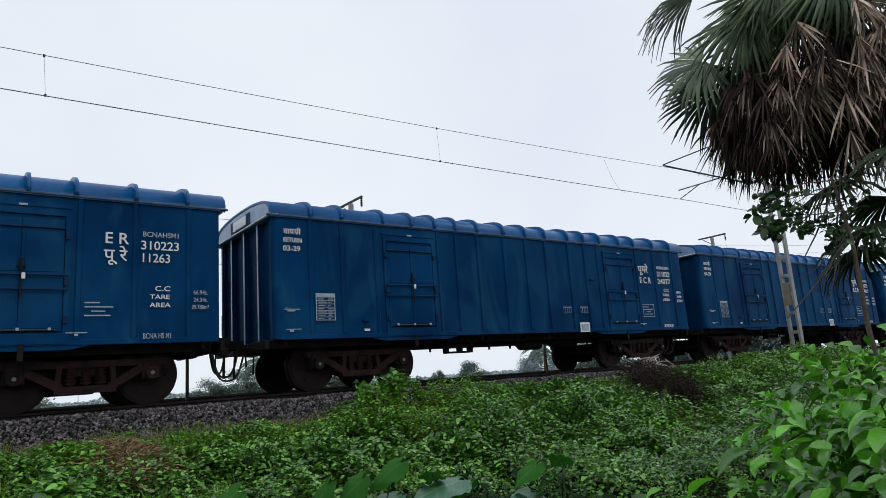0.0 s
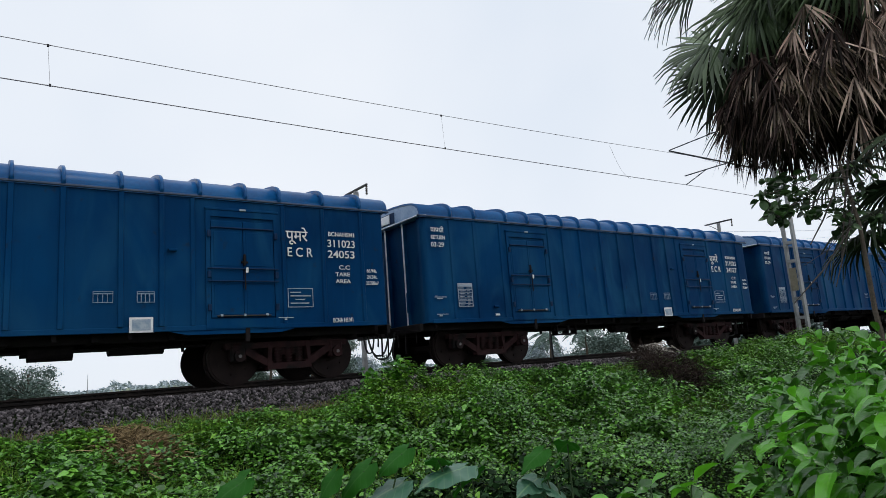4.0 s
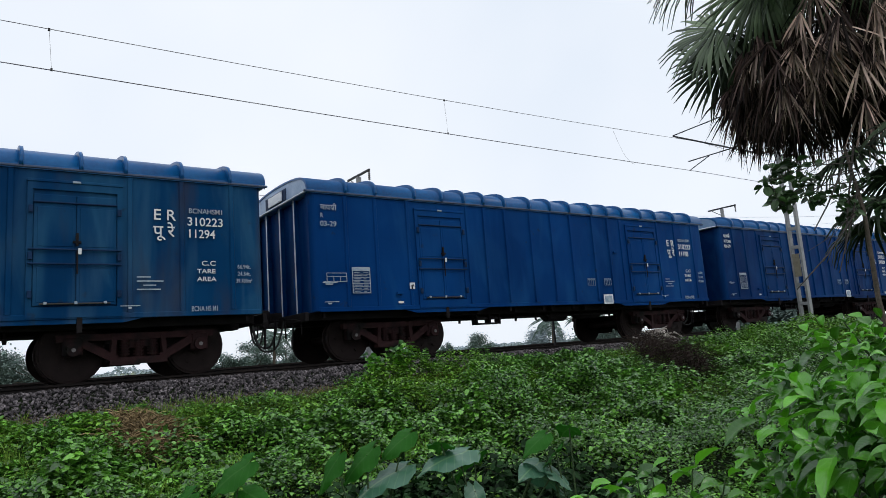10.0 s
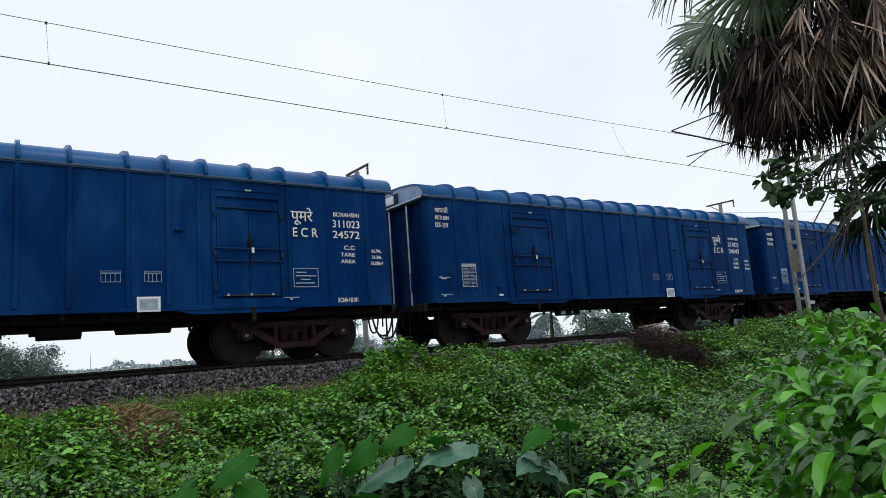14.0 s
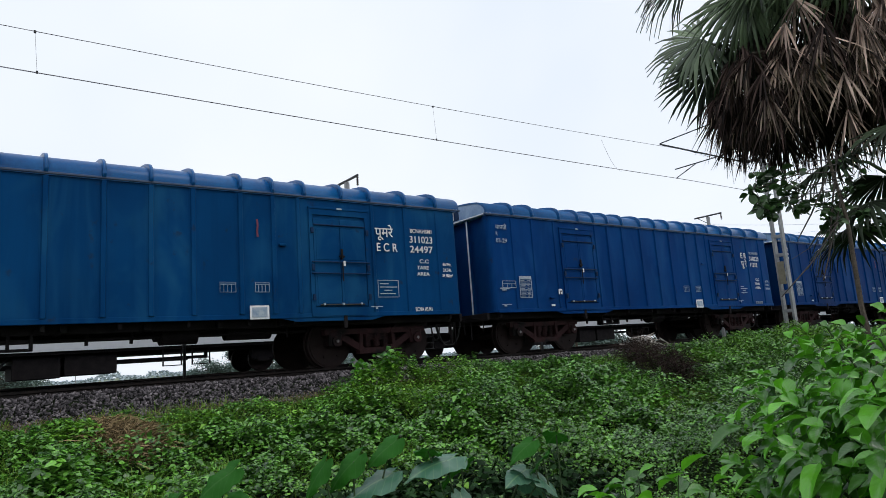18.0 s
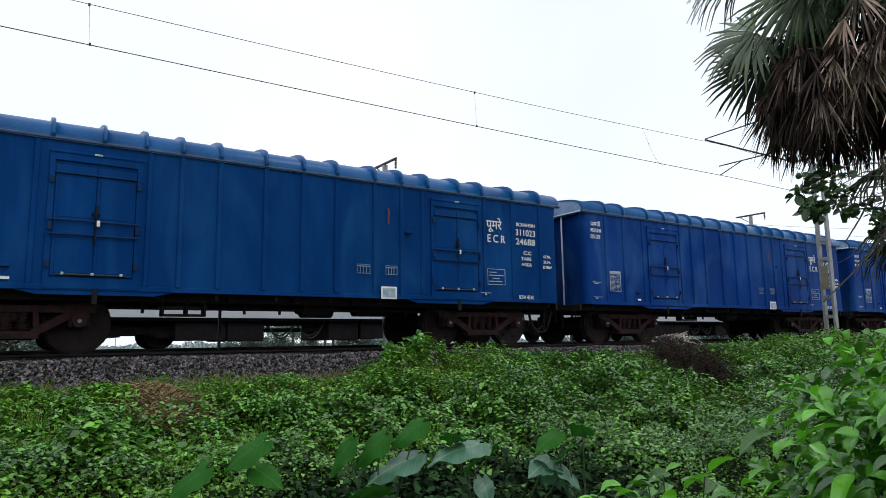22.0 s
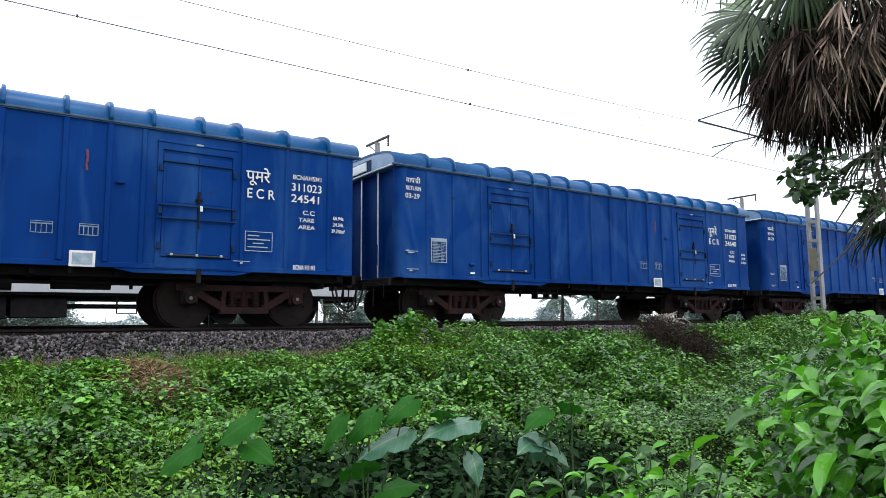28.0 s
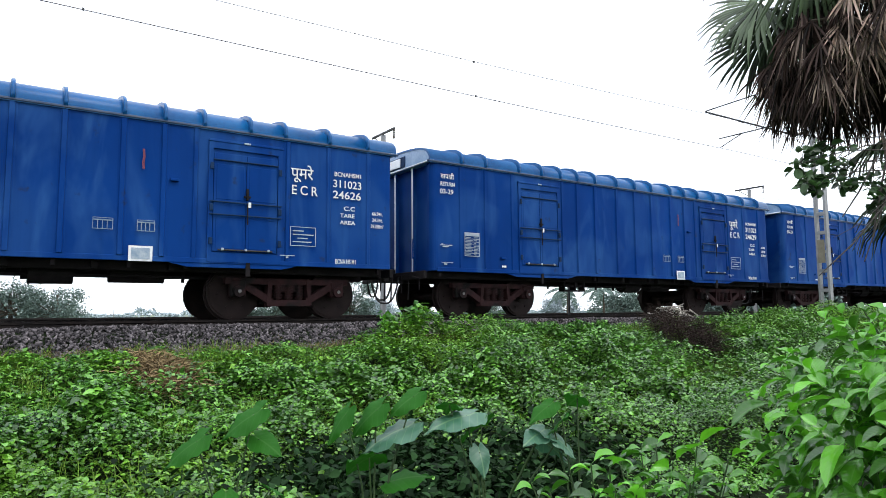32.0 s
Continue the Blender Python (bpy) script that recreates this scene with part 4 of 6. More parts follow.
def letter_wagon(w, zone, number):
    HINDI_E, HINDI_EC, RETURN = "\u092a\u0942 \u0930\u0947", "\u092a\u0942\u092e\u0930\u0947", "\u0935\u093e\u092a\u0938\u0940"
    worn_ = zone == ER
    soft_white = FAINT if worn_ else WHITE
    lettering("lettering", RETURN, 0.155, 0.26, 3.07, soft_white, w)
    lettering("lettering", "R" if worn_ else "RETURN", 0.13, 0.25, 2.905, soft_white, w, squeeze=0.8)
    lettering("lettering", "03-29", 0.15, 0.24, 2.73, soft_white, w, squeeze=1.05)
    if zone == ECR:
        lettering("lettering", HINDI_EC, 0.30, 11.25, 2.70, WHITE, w, squeeze=0.95)
        lettering("lettering", "E C R", 0.255, 11.26, 2.385, WHITE, w, squeeze=0.89)
        lettering("lettering", "311023", 0.215, 12.12, 2.605, WHITE, w)
    else:
        lettering("lettering", "E R", 0.27, 11.56, 2.68, WHITE, w)
        lettering("lettering", HINDI_E, 0.28, 11.56, 2.39, WHITE, w)
        lettering("lettering", "310223", 0.215, 12.12, 2.605, WHITE, w)
    lettering("lettering", number, 0.215, 12.12, 2.385, WHITE, w, squeeze=1.17 if zone == ECR else 0.92)
    lettering("lettering", "BCNAHSM1", 0.125, 12.15, 2.83, soft_white, w, squeeze=0.95)
    low = 0.26 if zone == ER else 0.0
    lines = [(11.3, 11.52, 1.67, 1.69), (11.3, 11.72, 1.6, 1.62), (11.4, 11.6, 1.53, 1.55), (11.3, 11.68, 1.46, 1.48)]
    bars("stencil", lines if zone == ER else frame_rows(11.25, 11.77, 1.39, 1.76, 0.012) + lines, FAINT, w)
    lettering("lettering", "C.C", 0.12, 12.36, 2.15 - low, WHITE, w, squeeze=1.3)
    lettering("lettering", "TARE", 0.11, 12.28, 2.01 - low, WHITE, w, squeeze=1.25)
    lettering("lettering", "AREA", 0.11, 12.28, 1.87 - low, WHITE, w, squeeze=1.25)
    lettering("lettering", "66.94t.", 0.105, 13.0, 2.10 - low, soft_white, w, squeeze=0.85)
    lettering("lettering", "24.34t.", 0.105, 13.0, 1.97 - low, soft_white, w, squeeze=0.85)
    lettering("lettering", "39.788m\u00b2", 0.105, 12.97, 1.84 - low, soft_white, w, squeeze=0.75)
    lettering("lettering", "BCNA HS M1", 0.13, 12.18, 1.08, FAINT if worn_ else WHITE, w, squeeze=0.62)
    box_rows = frame_rows(0.33, 0.78, 1.6, 1.78, 0.012) + [(0.33, 0.78, 1.70, 1.71), (0.48, 0.49, 1.6, 1.7), (0.63, 0.64, 1.6, 1.7)]
    if zone == ER:
        bars("stencil", box_rows, FAINT, w)
        bars("paper_tag", [(2.28, 2.41, 1.44, 1.58)], WHITE, w, label="white pasted paper tag")
        bars("tag_mark", [(2.32, 2.35, 1.44, 1.52), (2.35, 2.38, 1.5, 1.54)], UNDER, w, y=-1.64)
    if zone == ECR and number in MARKED:
        bm = bmesh.new()
        for (x0, z0), (x1, z1) in (((8.64, 2.90), (8.655, 2.77)), ((8.655, 2.78), (8.64, 2.66)), ((8.64, 2.67), (8.65, 2.56))):
            beam(bm, (x0, -1.645, z0), (x1, -1.645, z1), 0.006, 0.035)
        tagged(part("red_mark", bm, RED, w, "hand-painted crooked red stroke"), kind="stuff")


def make_train():
    first, sets = make_wagon()
    train, axles = [], {-1.0: [], 1.0: []}
    made = [(WAGONS[0], first)] + [(row, copy_thing(first, Matrix())) for row in WAGONS[1:]]
    for (k, zone, number, paint), w in made:
        train.append((k, w))
        label = {WORN: "weathered blue covered wagon with rust-brown stained sides", NAVY: "deep blue covered goods wagon with ribbed arched roof", SEA: "dull greenish blue covered goods wagon with ribbed arched roof", BRIGHT: "clean mid-blue covered goods wagon with ribbed arched roof", TEAL: "dull teal-blue covered goods wagon with ribbed arched roof", BLUE: "royal blue covered goods wagon with ribbed arched roof"}[paint]
        tagged(w, label)
        for o in w.children_recursive:
            o.color = (((k + 3) * 0.37) % 1, ((k + 3) * 0.61) % 1, 0, 1)
            if o.name.startswith("wheelset"):
                axles[round(o.location.x)].append(o)
            if paint is not BLUE and o.type == "MESH" and o.data.materials and o.data.materials[0] is BLUE:
                o.material_slots[0].link = "OBJECT"
                o.material_slots[0].material = paint
        letter_wagon(w, zone, number)
    return train, axles


SURGE_T = (0, 1, 2, 3, 4, 7, 8, 9, 10, 11, 12, 13, 14, 17, 18, 19, 20, 21, 22, 23, 24, 27, 28, 29, 30, 31, 32)
SURGE = (-0.04, -0.17, 0.08, -0.07, 0.06, 0.04, -0.09, 0.12, -0.03, 0.17, 0.08, -0.02, 0.16, 0.15, -0.02, 0.24, 0.08, -0.08, 0.14, -0.03, 0.18, 0.18, 0.03, 0.17, 0.15, 0.38, 0.22)


def train_x(t):
    """The leading end of wagon 0: the train gains speed slowly, with a little surging in the couplings."""
    return 4.849 - 9.997 * t - 0.00413 * t * t - 0.000168 * t ** 3 + float(np.interp(t, SURGE_T, SURGE))


# ---- passenger train on the next track ----
COACH, COACH_PITCH, COACHES = 22.4, 23.65, 11


def make_coach():
    c = thing("passenger_coach", "light grey passenger coach with yellow band and barred windows", "coach", "passenger train")
    win = [2.7 + 1.7 * i for i in range(11)]
    for s in (-1, 1):
        bm = bmesh.new()
        lo, hi = sorted((1.56 * s, 1.62 * s))
        box(bm, 0, COACH, lo, hi, 0.99, 2.05)
        box(bm, 0, COACH, lo, hi, 3.0, 3.5)
        edges = [0.0, 0.55, 1.35] + [v for x in win for v in (x - 0.55, x + 0.55)] + [COACH - 1.35, COACH - 0.55, COACH]
        for a, b in zip(edges[0::2], edges[1::2]):
            box(bm, a, b, lo, hi, 2.05, 3.0)
        side = part("side_wall", bm, COACHGREY, c)
        lo, hi = sorted((1.62 * s, 1.628 * s))
        part("band", boxes((0, COACH, lo, hi, 3.12, 3.32)), CREAM, side, "yellow band above the windows")
        for x in win:
            lo, hi = sorted((1.57 * s, 1.585 * s))
            pane = part("window", boxes((x - 0.55, x + 0.55, lo, hi, 2.05, 3.0)), DARKGLASS, side)
            lo, hi = sorted((1.6 * s, 1.632 * s))
            part("window_frame", boxes((x - 0.58, x + 0.58, lo, hi, 2.99, 3.04), (x - 0.58, x + 0.58, lo, hi, 2.01, 2.06), (x - 0.58, x - 0.53, lo, hi, 2.06, 2.99), (x + 0.53, x + 0.58, lo, hi, 2.06, 2.99), (x - 0.53, x + 0.53, lo, hi, 2.5, 2.53)), COACHROOF, side)
            lo, hi = sorted((1.59 * s, 1.6 * s))
            part("window_bars", boxes(*[(x - 0.52, x + 0.52, lo, hi, 2.12 + 0.09 * i, 2.13 + 0.09 * i) for i in range(4)]), COACHROOF, side)
        for x in (0.95, COACH - 0.95):
            lo, hi = sorted((1.5 * s, 1.53 * s))
            part("door", boxes((x - 0.42, x + 0.42, lo, hi, 1.1, 3.1)), COACHROOF, side)
            bm = bmesh.new()
            for dx in (-0.47, 0.47):
                rod(bm, (x + dx, 1.67 * s, 1.35), (x + dx, 1.67 * s, 2.6), 0.015)
            for dx in (-0.3, 0.3):
                rod(bm, (x + dx, 1.5 * s, 0.35), (x + dx, 1.5 * s, 1.1), 0.015)
            for z in (0.38, 0.62, 0.86):
                box(bm, x - 0.3, x + 0.3, 1.5 * s - 0.08, 1.5 * s + 0.08, z - 0.012, z + 0.012)
            part("footsteps", bm, DARKSTEEL, side, "hanging door steps and grab rails")
    prof = [(1.62, 3.5), (1.58, 3.68), (1.4, 3.84), (1.0, 3.95), (0.5, 4.01), (0, 4.03)]
    arch = [(-y, z) for y, z in prof] + [(y, z) for y, z in prof[-2::-1]]
    part("roof", loft(bmesh.new(), arch + [(y * 0.97, z - 0.05) for y, z in arch[::-1]], 0, COACH), COACHROOF, c)
    part("gutter", boxes((0, COACH, -1.65, -1.61, 3.47, 3.51), (0, COACH, 1.61, 1.65, 3.47, 3.51)), DARKSTEEL, c)
    for x, s in ((0, -1), (COACH, 1)):
        lo, hi = sorted((x, x - s * 0.06))
        end = part("end_wall", loft(bmesh.new(), [(-1.56, 1.1), (1.56, 1.1), (1.56, 3.5)] + [(y * 0.96, z - 0.03) for y, z in arch[::-1]] + [(-1.56, 3.5)], lo, hi), COACHGREY, c)
        lo, hi = sorted((x, x + s * 0.48))
        part("gangway", boxes((lo, hi, -0.55, 0.55, 1.1, 3.2), bevel=0.03), RUBBER, end, "folded black gangway bellows")
        part("buffer_beam", boxes((lo, lo + 0.2 if s > 0 else hi, -1.3, 1.3, 0.8, 1.1)), UNDER, end)
    part("floor", boxes((0.05, COACH - 0.05, -1.56, 1.56, 1.0, 1.12)), UNDER, c)
    part("sole_bar", boxes((0.05, COACH - 0.05, -1.55, -1.45, 0.9, 1.06), (0.05, COACH - 0.05, 1.45, 1.55, 0.9, 1.06)), UNDER, c)
    part("water_tank", rod(bmesh.new(), (10.4, -0.6, 0.62), (12.4, -0.6, 0.62), 0.3, n=16), UNDER, c)
    for x0, x1, z0 in ((5.0, 6.6, 0.26), (6.65, 7.9, 0.22), (10.3, 11.5, 0.22), (11.6, 13.0, 0.26)):
        part("equipment_case", boxes((x0, x1, -1.42, 1.2, z0, 0.98), bevel=0.02), UNDER, c)
    for y, drop in ((-1.3, 0.56), (-1.15, 0.46)):
        pts = [(8.0 + 2.2 * u, y, 0.86 - drop * abs(math.sin(3.14 * 2 * u))) for u in [i / 20 for i in range(21)]]
        part("hanging_cable", tube(bmesh.new(), pts, 0.03, n=6), RUBBER, c, "looped black cable under the floor")
    for x in (14.6, 15.5):
        rows = [(x - 0.3, x - 0.26, -1.5, -1.46, 0.36, 1.0), (x + 0.26, x + 0.3, -1.5, -1.46, 0.36, 1.0)]
        part("step_ladder", boxes(*rows, *[(x - 0.27, x + 0.27, -1.52, -1.4, z, z + 0.03) for z in (0.36, 0.56, 0.76)]), UNDER, c)
    part("cable_trunk", boxes((1.6, COACH - 1.6, -1.3, 1.3, 0.8, 1.0)), UNDER, c)
    part("trussing", boxes((5.5, 15.8, -1.2, -1.1, 0.56, 0.66), (5.5, 15.8, 1.1, 1.2, 0.56, 0.66), (5.5, 5.6, -1.2, -1.1, 0.56, 1.0), (15.7, 15.8, -1.2, -1.1, 0.56, 1.0)), UNDER, c)
    for x in (3.2, COACH - 3.2):
        bm = boxes((-1.9, 1.9, -1.2, -1.05, 0.45, 0.82), (-1.9, 1.9, 1.05, 1.2, 0.45, 0.82), (-0.25, 0.25, -1.2, 1.2, 0.38, 0.8), bevel=0.02)
        for cx in (-1.45, 1.45):
            for s in (-1, 1):
                box(bm, cx - 0.2, cx + 0.2, s * 1.1 - 0.1, s * 1.1 + 0.1, 0.34, 0.66)
                rod(bm, (cx - 0.3, s * 1.12, 0.4), (cx - 0.3, s * 1.12, 0.7), 0.08, n=10)
                rod(bm, (cx + 0.3, s * 1.12, 0.4), (cx + 0.3, s * 1.12, 0.7), 0.08, n=10)
        bogie = part("bogie", bm, UNDER, c)
        bogie.location = (x, 0, 0)
        for cx in (-1.45, 1.45):
            bm = bmesh.new()
            turn = Matrix.Rotation(math.pi / 2, 4, "X")
            bmesh.ops.create_cone(bm, cap_ends=True, segments=12, radius1=0.08, radius2=0.08, depth=2.0, matrix=turn)
            for s in (-1, 1):
                bmesh.ops.create_cone(bm, cap_ends=True, segments=32, radius1=0.455, radius2=0.455, depth=0.13, matrix=Matrix.Translation((0, s * 0.86, 0)) @ turn)
            ws = part("coach_wheelset", bm, TREAD, bogie)
            ws.location = (cx, 0, 0.455)
    return c


def coach_x(t):
    """The tail of the passenger train."""
    return 11.4 - 21.5 * (t - 28.0)


def make_passenger_train():
    first = make_coach()
    coaches = [first] + [copy_thing(first, Matrix()) for _ in range(COACHES - 1)]
    wheels = {}
    for c in coaches:
        for o in c.children_recursive:
            if o.name.startswith("coach_wheelset"):
                wheels.setdefault(round(o.location.x, 2), []).append(o)
    for i in (1, 10):
        tagged(coaches[i], "yellow-sided passenger coach with pale roof and barred windows")
        for o in coaches[i].children:
            if o.name.startswith("side_wall"):
                o.material_slots[0].link = "OBJECT"
                o.material_slots[0].material = CREAM
                part("lower_panel", boxes((0, COACH, -1.63, -1.622, 0.99, 1.62)), COACHGREY, o, "pale grey lower panel")
    # one coach carries a painted advertisement near its end
    ad = coaches[4]
    tagged(ad, "passenger coach with a turquoise advertisement panel and round emblem")
    panel = part("advert_panel", boxes((0.32, 5.2, -1.64, -1.63, 2.58, 3.42)), AQUA, ad, "turquoise advertisement panel")
    bm = rod(bmesh.new(), (0.98, -1.645, 2.86), (0.98, -1.655, 2.86), 0.25, n=28)
    part("emblem", bm, WHITE, panel, "round white emblem")
    part("emblem_bar", boxes((0.86, 1.10, -1.662, -1.656, 2.82, 2.91)), DARKSTEEL, panel)
    part("advert_foot", boxes((0.32, 5.2, -1.645, -1.63, 1.5, 2.58)), WHITE, panel)
    part("advert_flower", rod(bmesh.new(), (0.55, -1.646, 1.85), (0.55, -1.652, 1.85), 0.2, n=9), CREAM, panel)
    return coaches, wheels


# ---- overhead line ----
def insulator(bm, a, b, r=0.07):
    a, b = Vector(a), Vector(b)
    rod(bm, a, b, r * 0.4)
    for i in range(5):
        p = a.lerp(b, (i + 0.5) / 5)
        d = (b - a).normalized() * 0.012
        rod(bm, p - d, p + d, r, n=10)
    return bm


def make_near_mast():
    x, y = 22.1, 10.5
    mast = thing("catenary_mast", "lattice steel catenary mast with cantilever arm beside the track", "mast", "overhead line masts", at=pose(x, y, 0))
    for dy in (-0.15, 0.15):
        part("channel", boxes((-0.09, 0.09, dy - 0.035, dy + 0.035, -0.6, 8.2)), GALV, mast)
    for i in range(13):
        z = 0.1 + 0.62 * i
        for s in (-1, 1):
            part("batten", beam(bmesh.new(), (s * 0.09, -0.14, z), (s * 0.09, 0.14, z), 0.012, 0.10), GALV, mast)
    part("number_plate", boxes((-0.12, -0.095, -0.10, 0.12, 1.6, 2.35)), TANPLATE, mast, "small faded tan plate")
    part("footing", boxes((-0.35, 0.35, -0.35, 0.35, -1.0, -0.35), bevel=0.03), CONCRETE, mast)
    top, low = Vector((0, 0.25, 7.85)), Vector((0, 0.25, 5.95))
    bm = bmesh.new()
    rod(bm, (0, 0.75, 7.8), (-0.9, 3.4, 7.36), 0.022)
    part("stay_tube", bm, DARKSTEEL, mast)
    part("bracket_tube", rod(bmesh.new(), (0, 0.75, 6.0), (-0.9, 3.4, 7.34), 0.03), DARKSTEEL, mast)
    part("register_arm", rod(bmesh.new(), (-0.2, 1.3, 6.42), (-0.1, 3.4, 6.45), 0.022), DARKSTEEL, mast)
    part("steady_arm", rod(bmesh.new(), (-0.15, 2.5, 6.42), (-0.1, 3.4, 6.1), 0.018), DARKSTEEL, mast)
    part("insulator", insulator(bmesh.new(), top, (0, 0.75, 7.8)), PORCELAIN, mast)
    part("insulator", insulator(bmesh.new(), low, (0, 0.75, 6.0)), PORCELAIN, mast)


def make_far_mast(x, y, z):
    mast = thing("feeder_mast", "slim grey steel mast with a feeder cross-arm beyond the track", "mast", "overhead line masts", at=pose(x, y, 0))
    part("post", boxes((-0.08, 0.08, -0.07, 0.07, -0.6, z - 0.1), bevel=0.01), GALV, mast)
    part("cross_arm", boxes((-0.035, 0.035, -0.85, 0.85, z - 0.08, z), bevel=0.01), DARKSTEEL, mast)
    for dy in (-0.8,):
        part("insulator", insulator(bmesh.new(), (0, dy, z - 0.08), (0, dy, z - 0.42), 0.05), PORCELAIN, mast)
    part("brace", rod(bmesh.new(), (0, 0, z - 0.5), (0, 0.6, z - 0.1), 0.02), DARKSTEEL, mast)


def wire(name, f, x0, x1, n, r, label, group, parent=None):
    bm = tube(bmesh.new(), [(x, *f(x)) for x in np.linspace(x0, x1, n)], r, n=5)
    ob = part(name, bm, WIRE, parent)
    if parent is None:
        tagged(ob, label, "wire", group)
    return ob


def make_wires():
    def contact(x):
        return (TRACK, 5.78 + 0.0004 * max(0.0, x - 3.0) ** 2 * (1 if x < 22 else 0) + (0.144 if x >= 22 else 0))

    def messenger(x):
        u = ((x + 34.6) % 56.7) - 28.3
        return (TRACK, 6.552 + 0.0007 * u * u)

    line = thing("overhead_line", "contact wire and sagging carrier wire with droppers above the track", "overhead line")
    wire("contact_wire", contact, -34.6, 78, 110, 0.0105, "", "", line)
    wire("carrier_wire", messenger, -34.6, 78, 110, 0.0075, "", "", line)
    for x in (-7.7, 1.12, 10.3, 27, 36):
        a, b = contact(x), messenger(x)
        part("dropper", rod(bmesh.new(), (x, *a), (x - 0.05, *b), 0.003, n=5), WIRE, line)
        part("clip", boxes((x - 0.018, x + 0.018, a[0] - 0.015, a[0] + 0.015, a[1] - 0.015, a[1] + 0.035)), DARKSTEEL, line)
        part("clip", boxes((x - 0.07, x - 0.03, b[0] - 0.015, b[0] + 0.015, b[1] - 0.035, b[1] + 0.015)), DARKSTEEL, line)
    part("jumper", tube(bmesh.new(), [(17.2 + 0.9 * u, contact(18)[0], 6.85 - 1.05 * u - 0.25 * math.sin(3.14 * u)) for u in [i / 10 for i in range(11)]], 0.004, n=5), WIRE, line)
    for yc, zs in ((TRACK_2, ((5.6, 0.0), (6.38, 0.0007))), (TRACK_3, ((5.6, 0.0), (6.38, 0.0007))), (40.0, ((7.25, 0.0003), (6.2, 0.0003)))):
        far = thing("overhead_line", "thin overhead wires strung beyond the near track", "overhead line", "far wires")
        for z, sag in zs:
            wire("far_wire", lambda x: (yc, z + sag * (x - 2) ** 2), -40, yc * 2.8 + 8, 60, 0.010, "", "", far)
        for x in (-40, yc * 2.8 + 8):
            part("post", boxes((x - 0.1, x + 0.1, yc - 0.1, yc + 0.1, -1.8, 8.2)), GALV, far)


def make_posts():
    for x in (4.27, 15.6):
        p = thing("marker_post", "thin dark iron post behind the rails", "post", "marker posts", at=pose(x, 15.5, 0))
        part("shaft", boxes((-0.03, 0.03, -0.03, 0.03, -0.3, 1.0), bevel=0.005), DARKSTEEL, p)


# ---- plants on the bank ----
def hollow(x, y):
    """Where the creeper thins to dark soil and shade-coloured growth among the taro stalks."""
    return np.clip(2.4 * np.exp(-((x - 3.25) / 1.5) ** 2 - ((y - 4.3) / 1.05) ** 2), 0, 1)


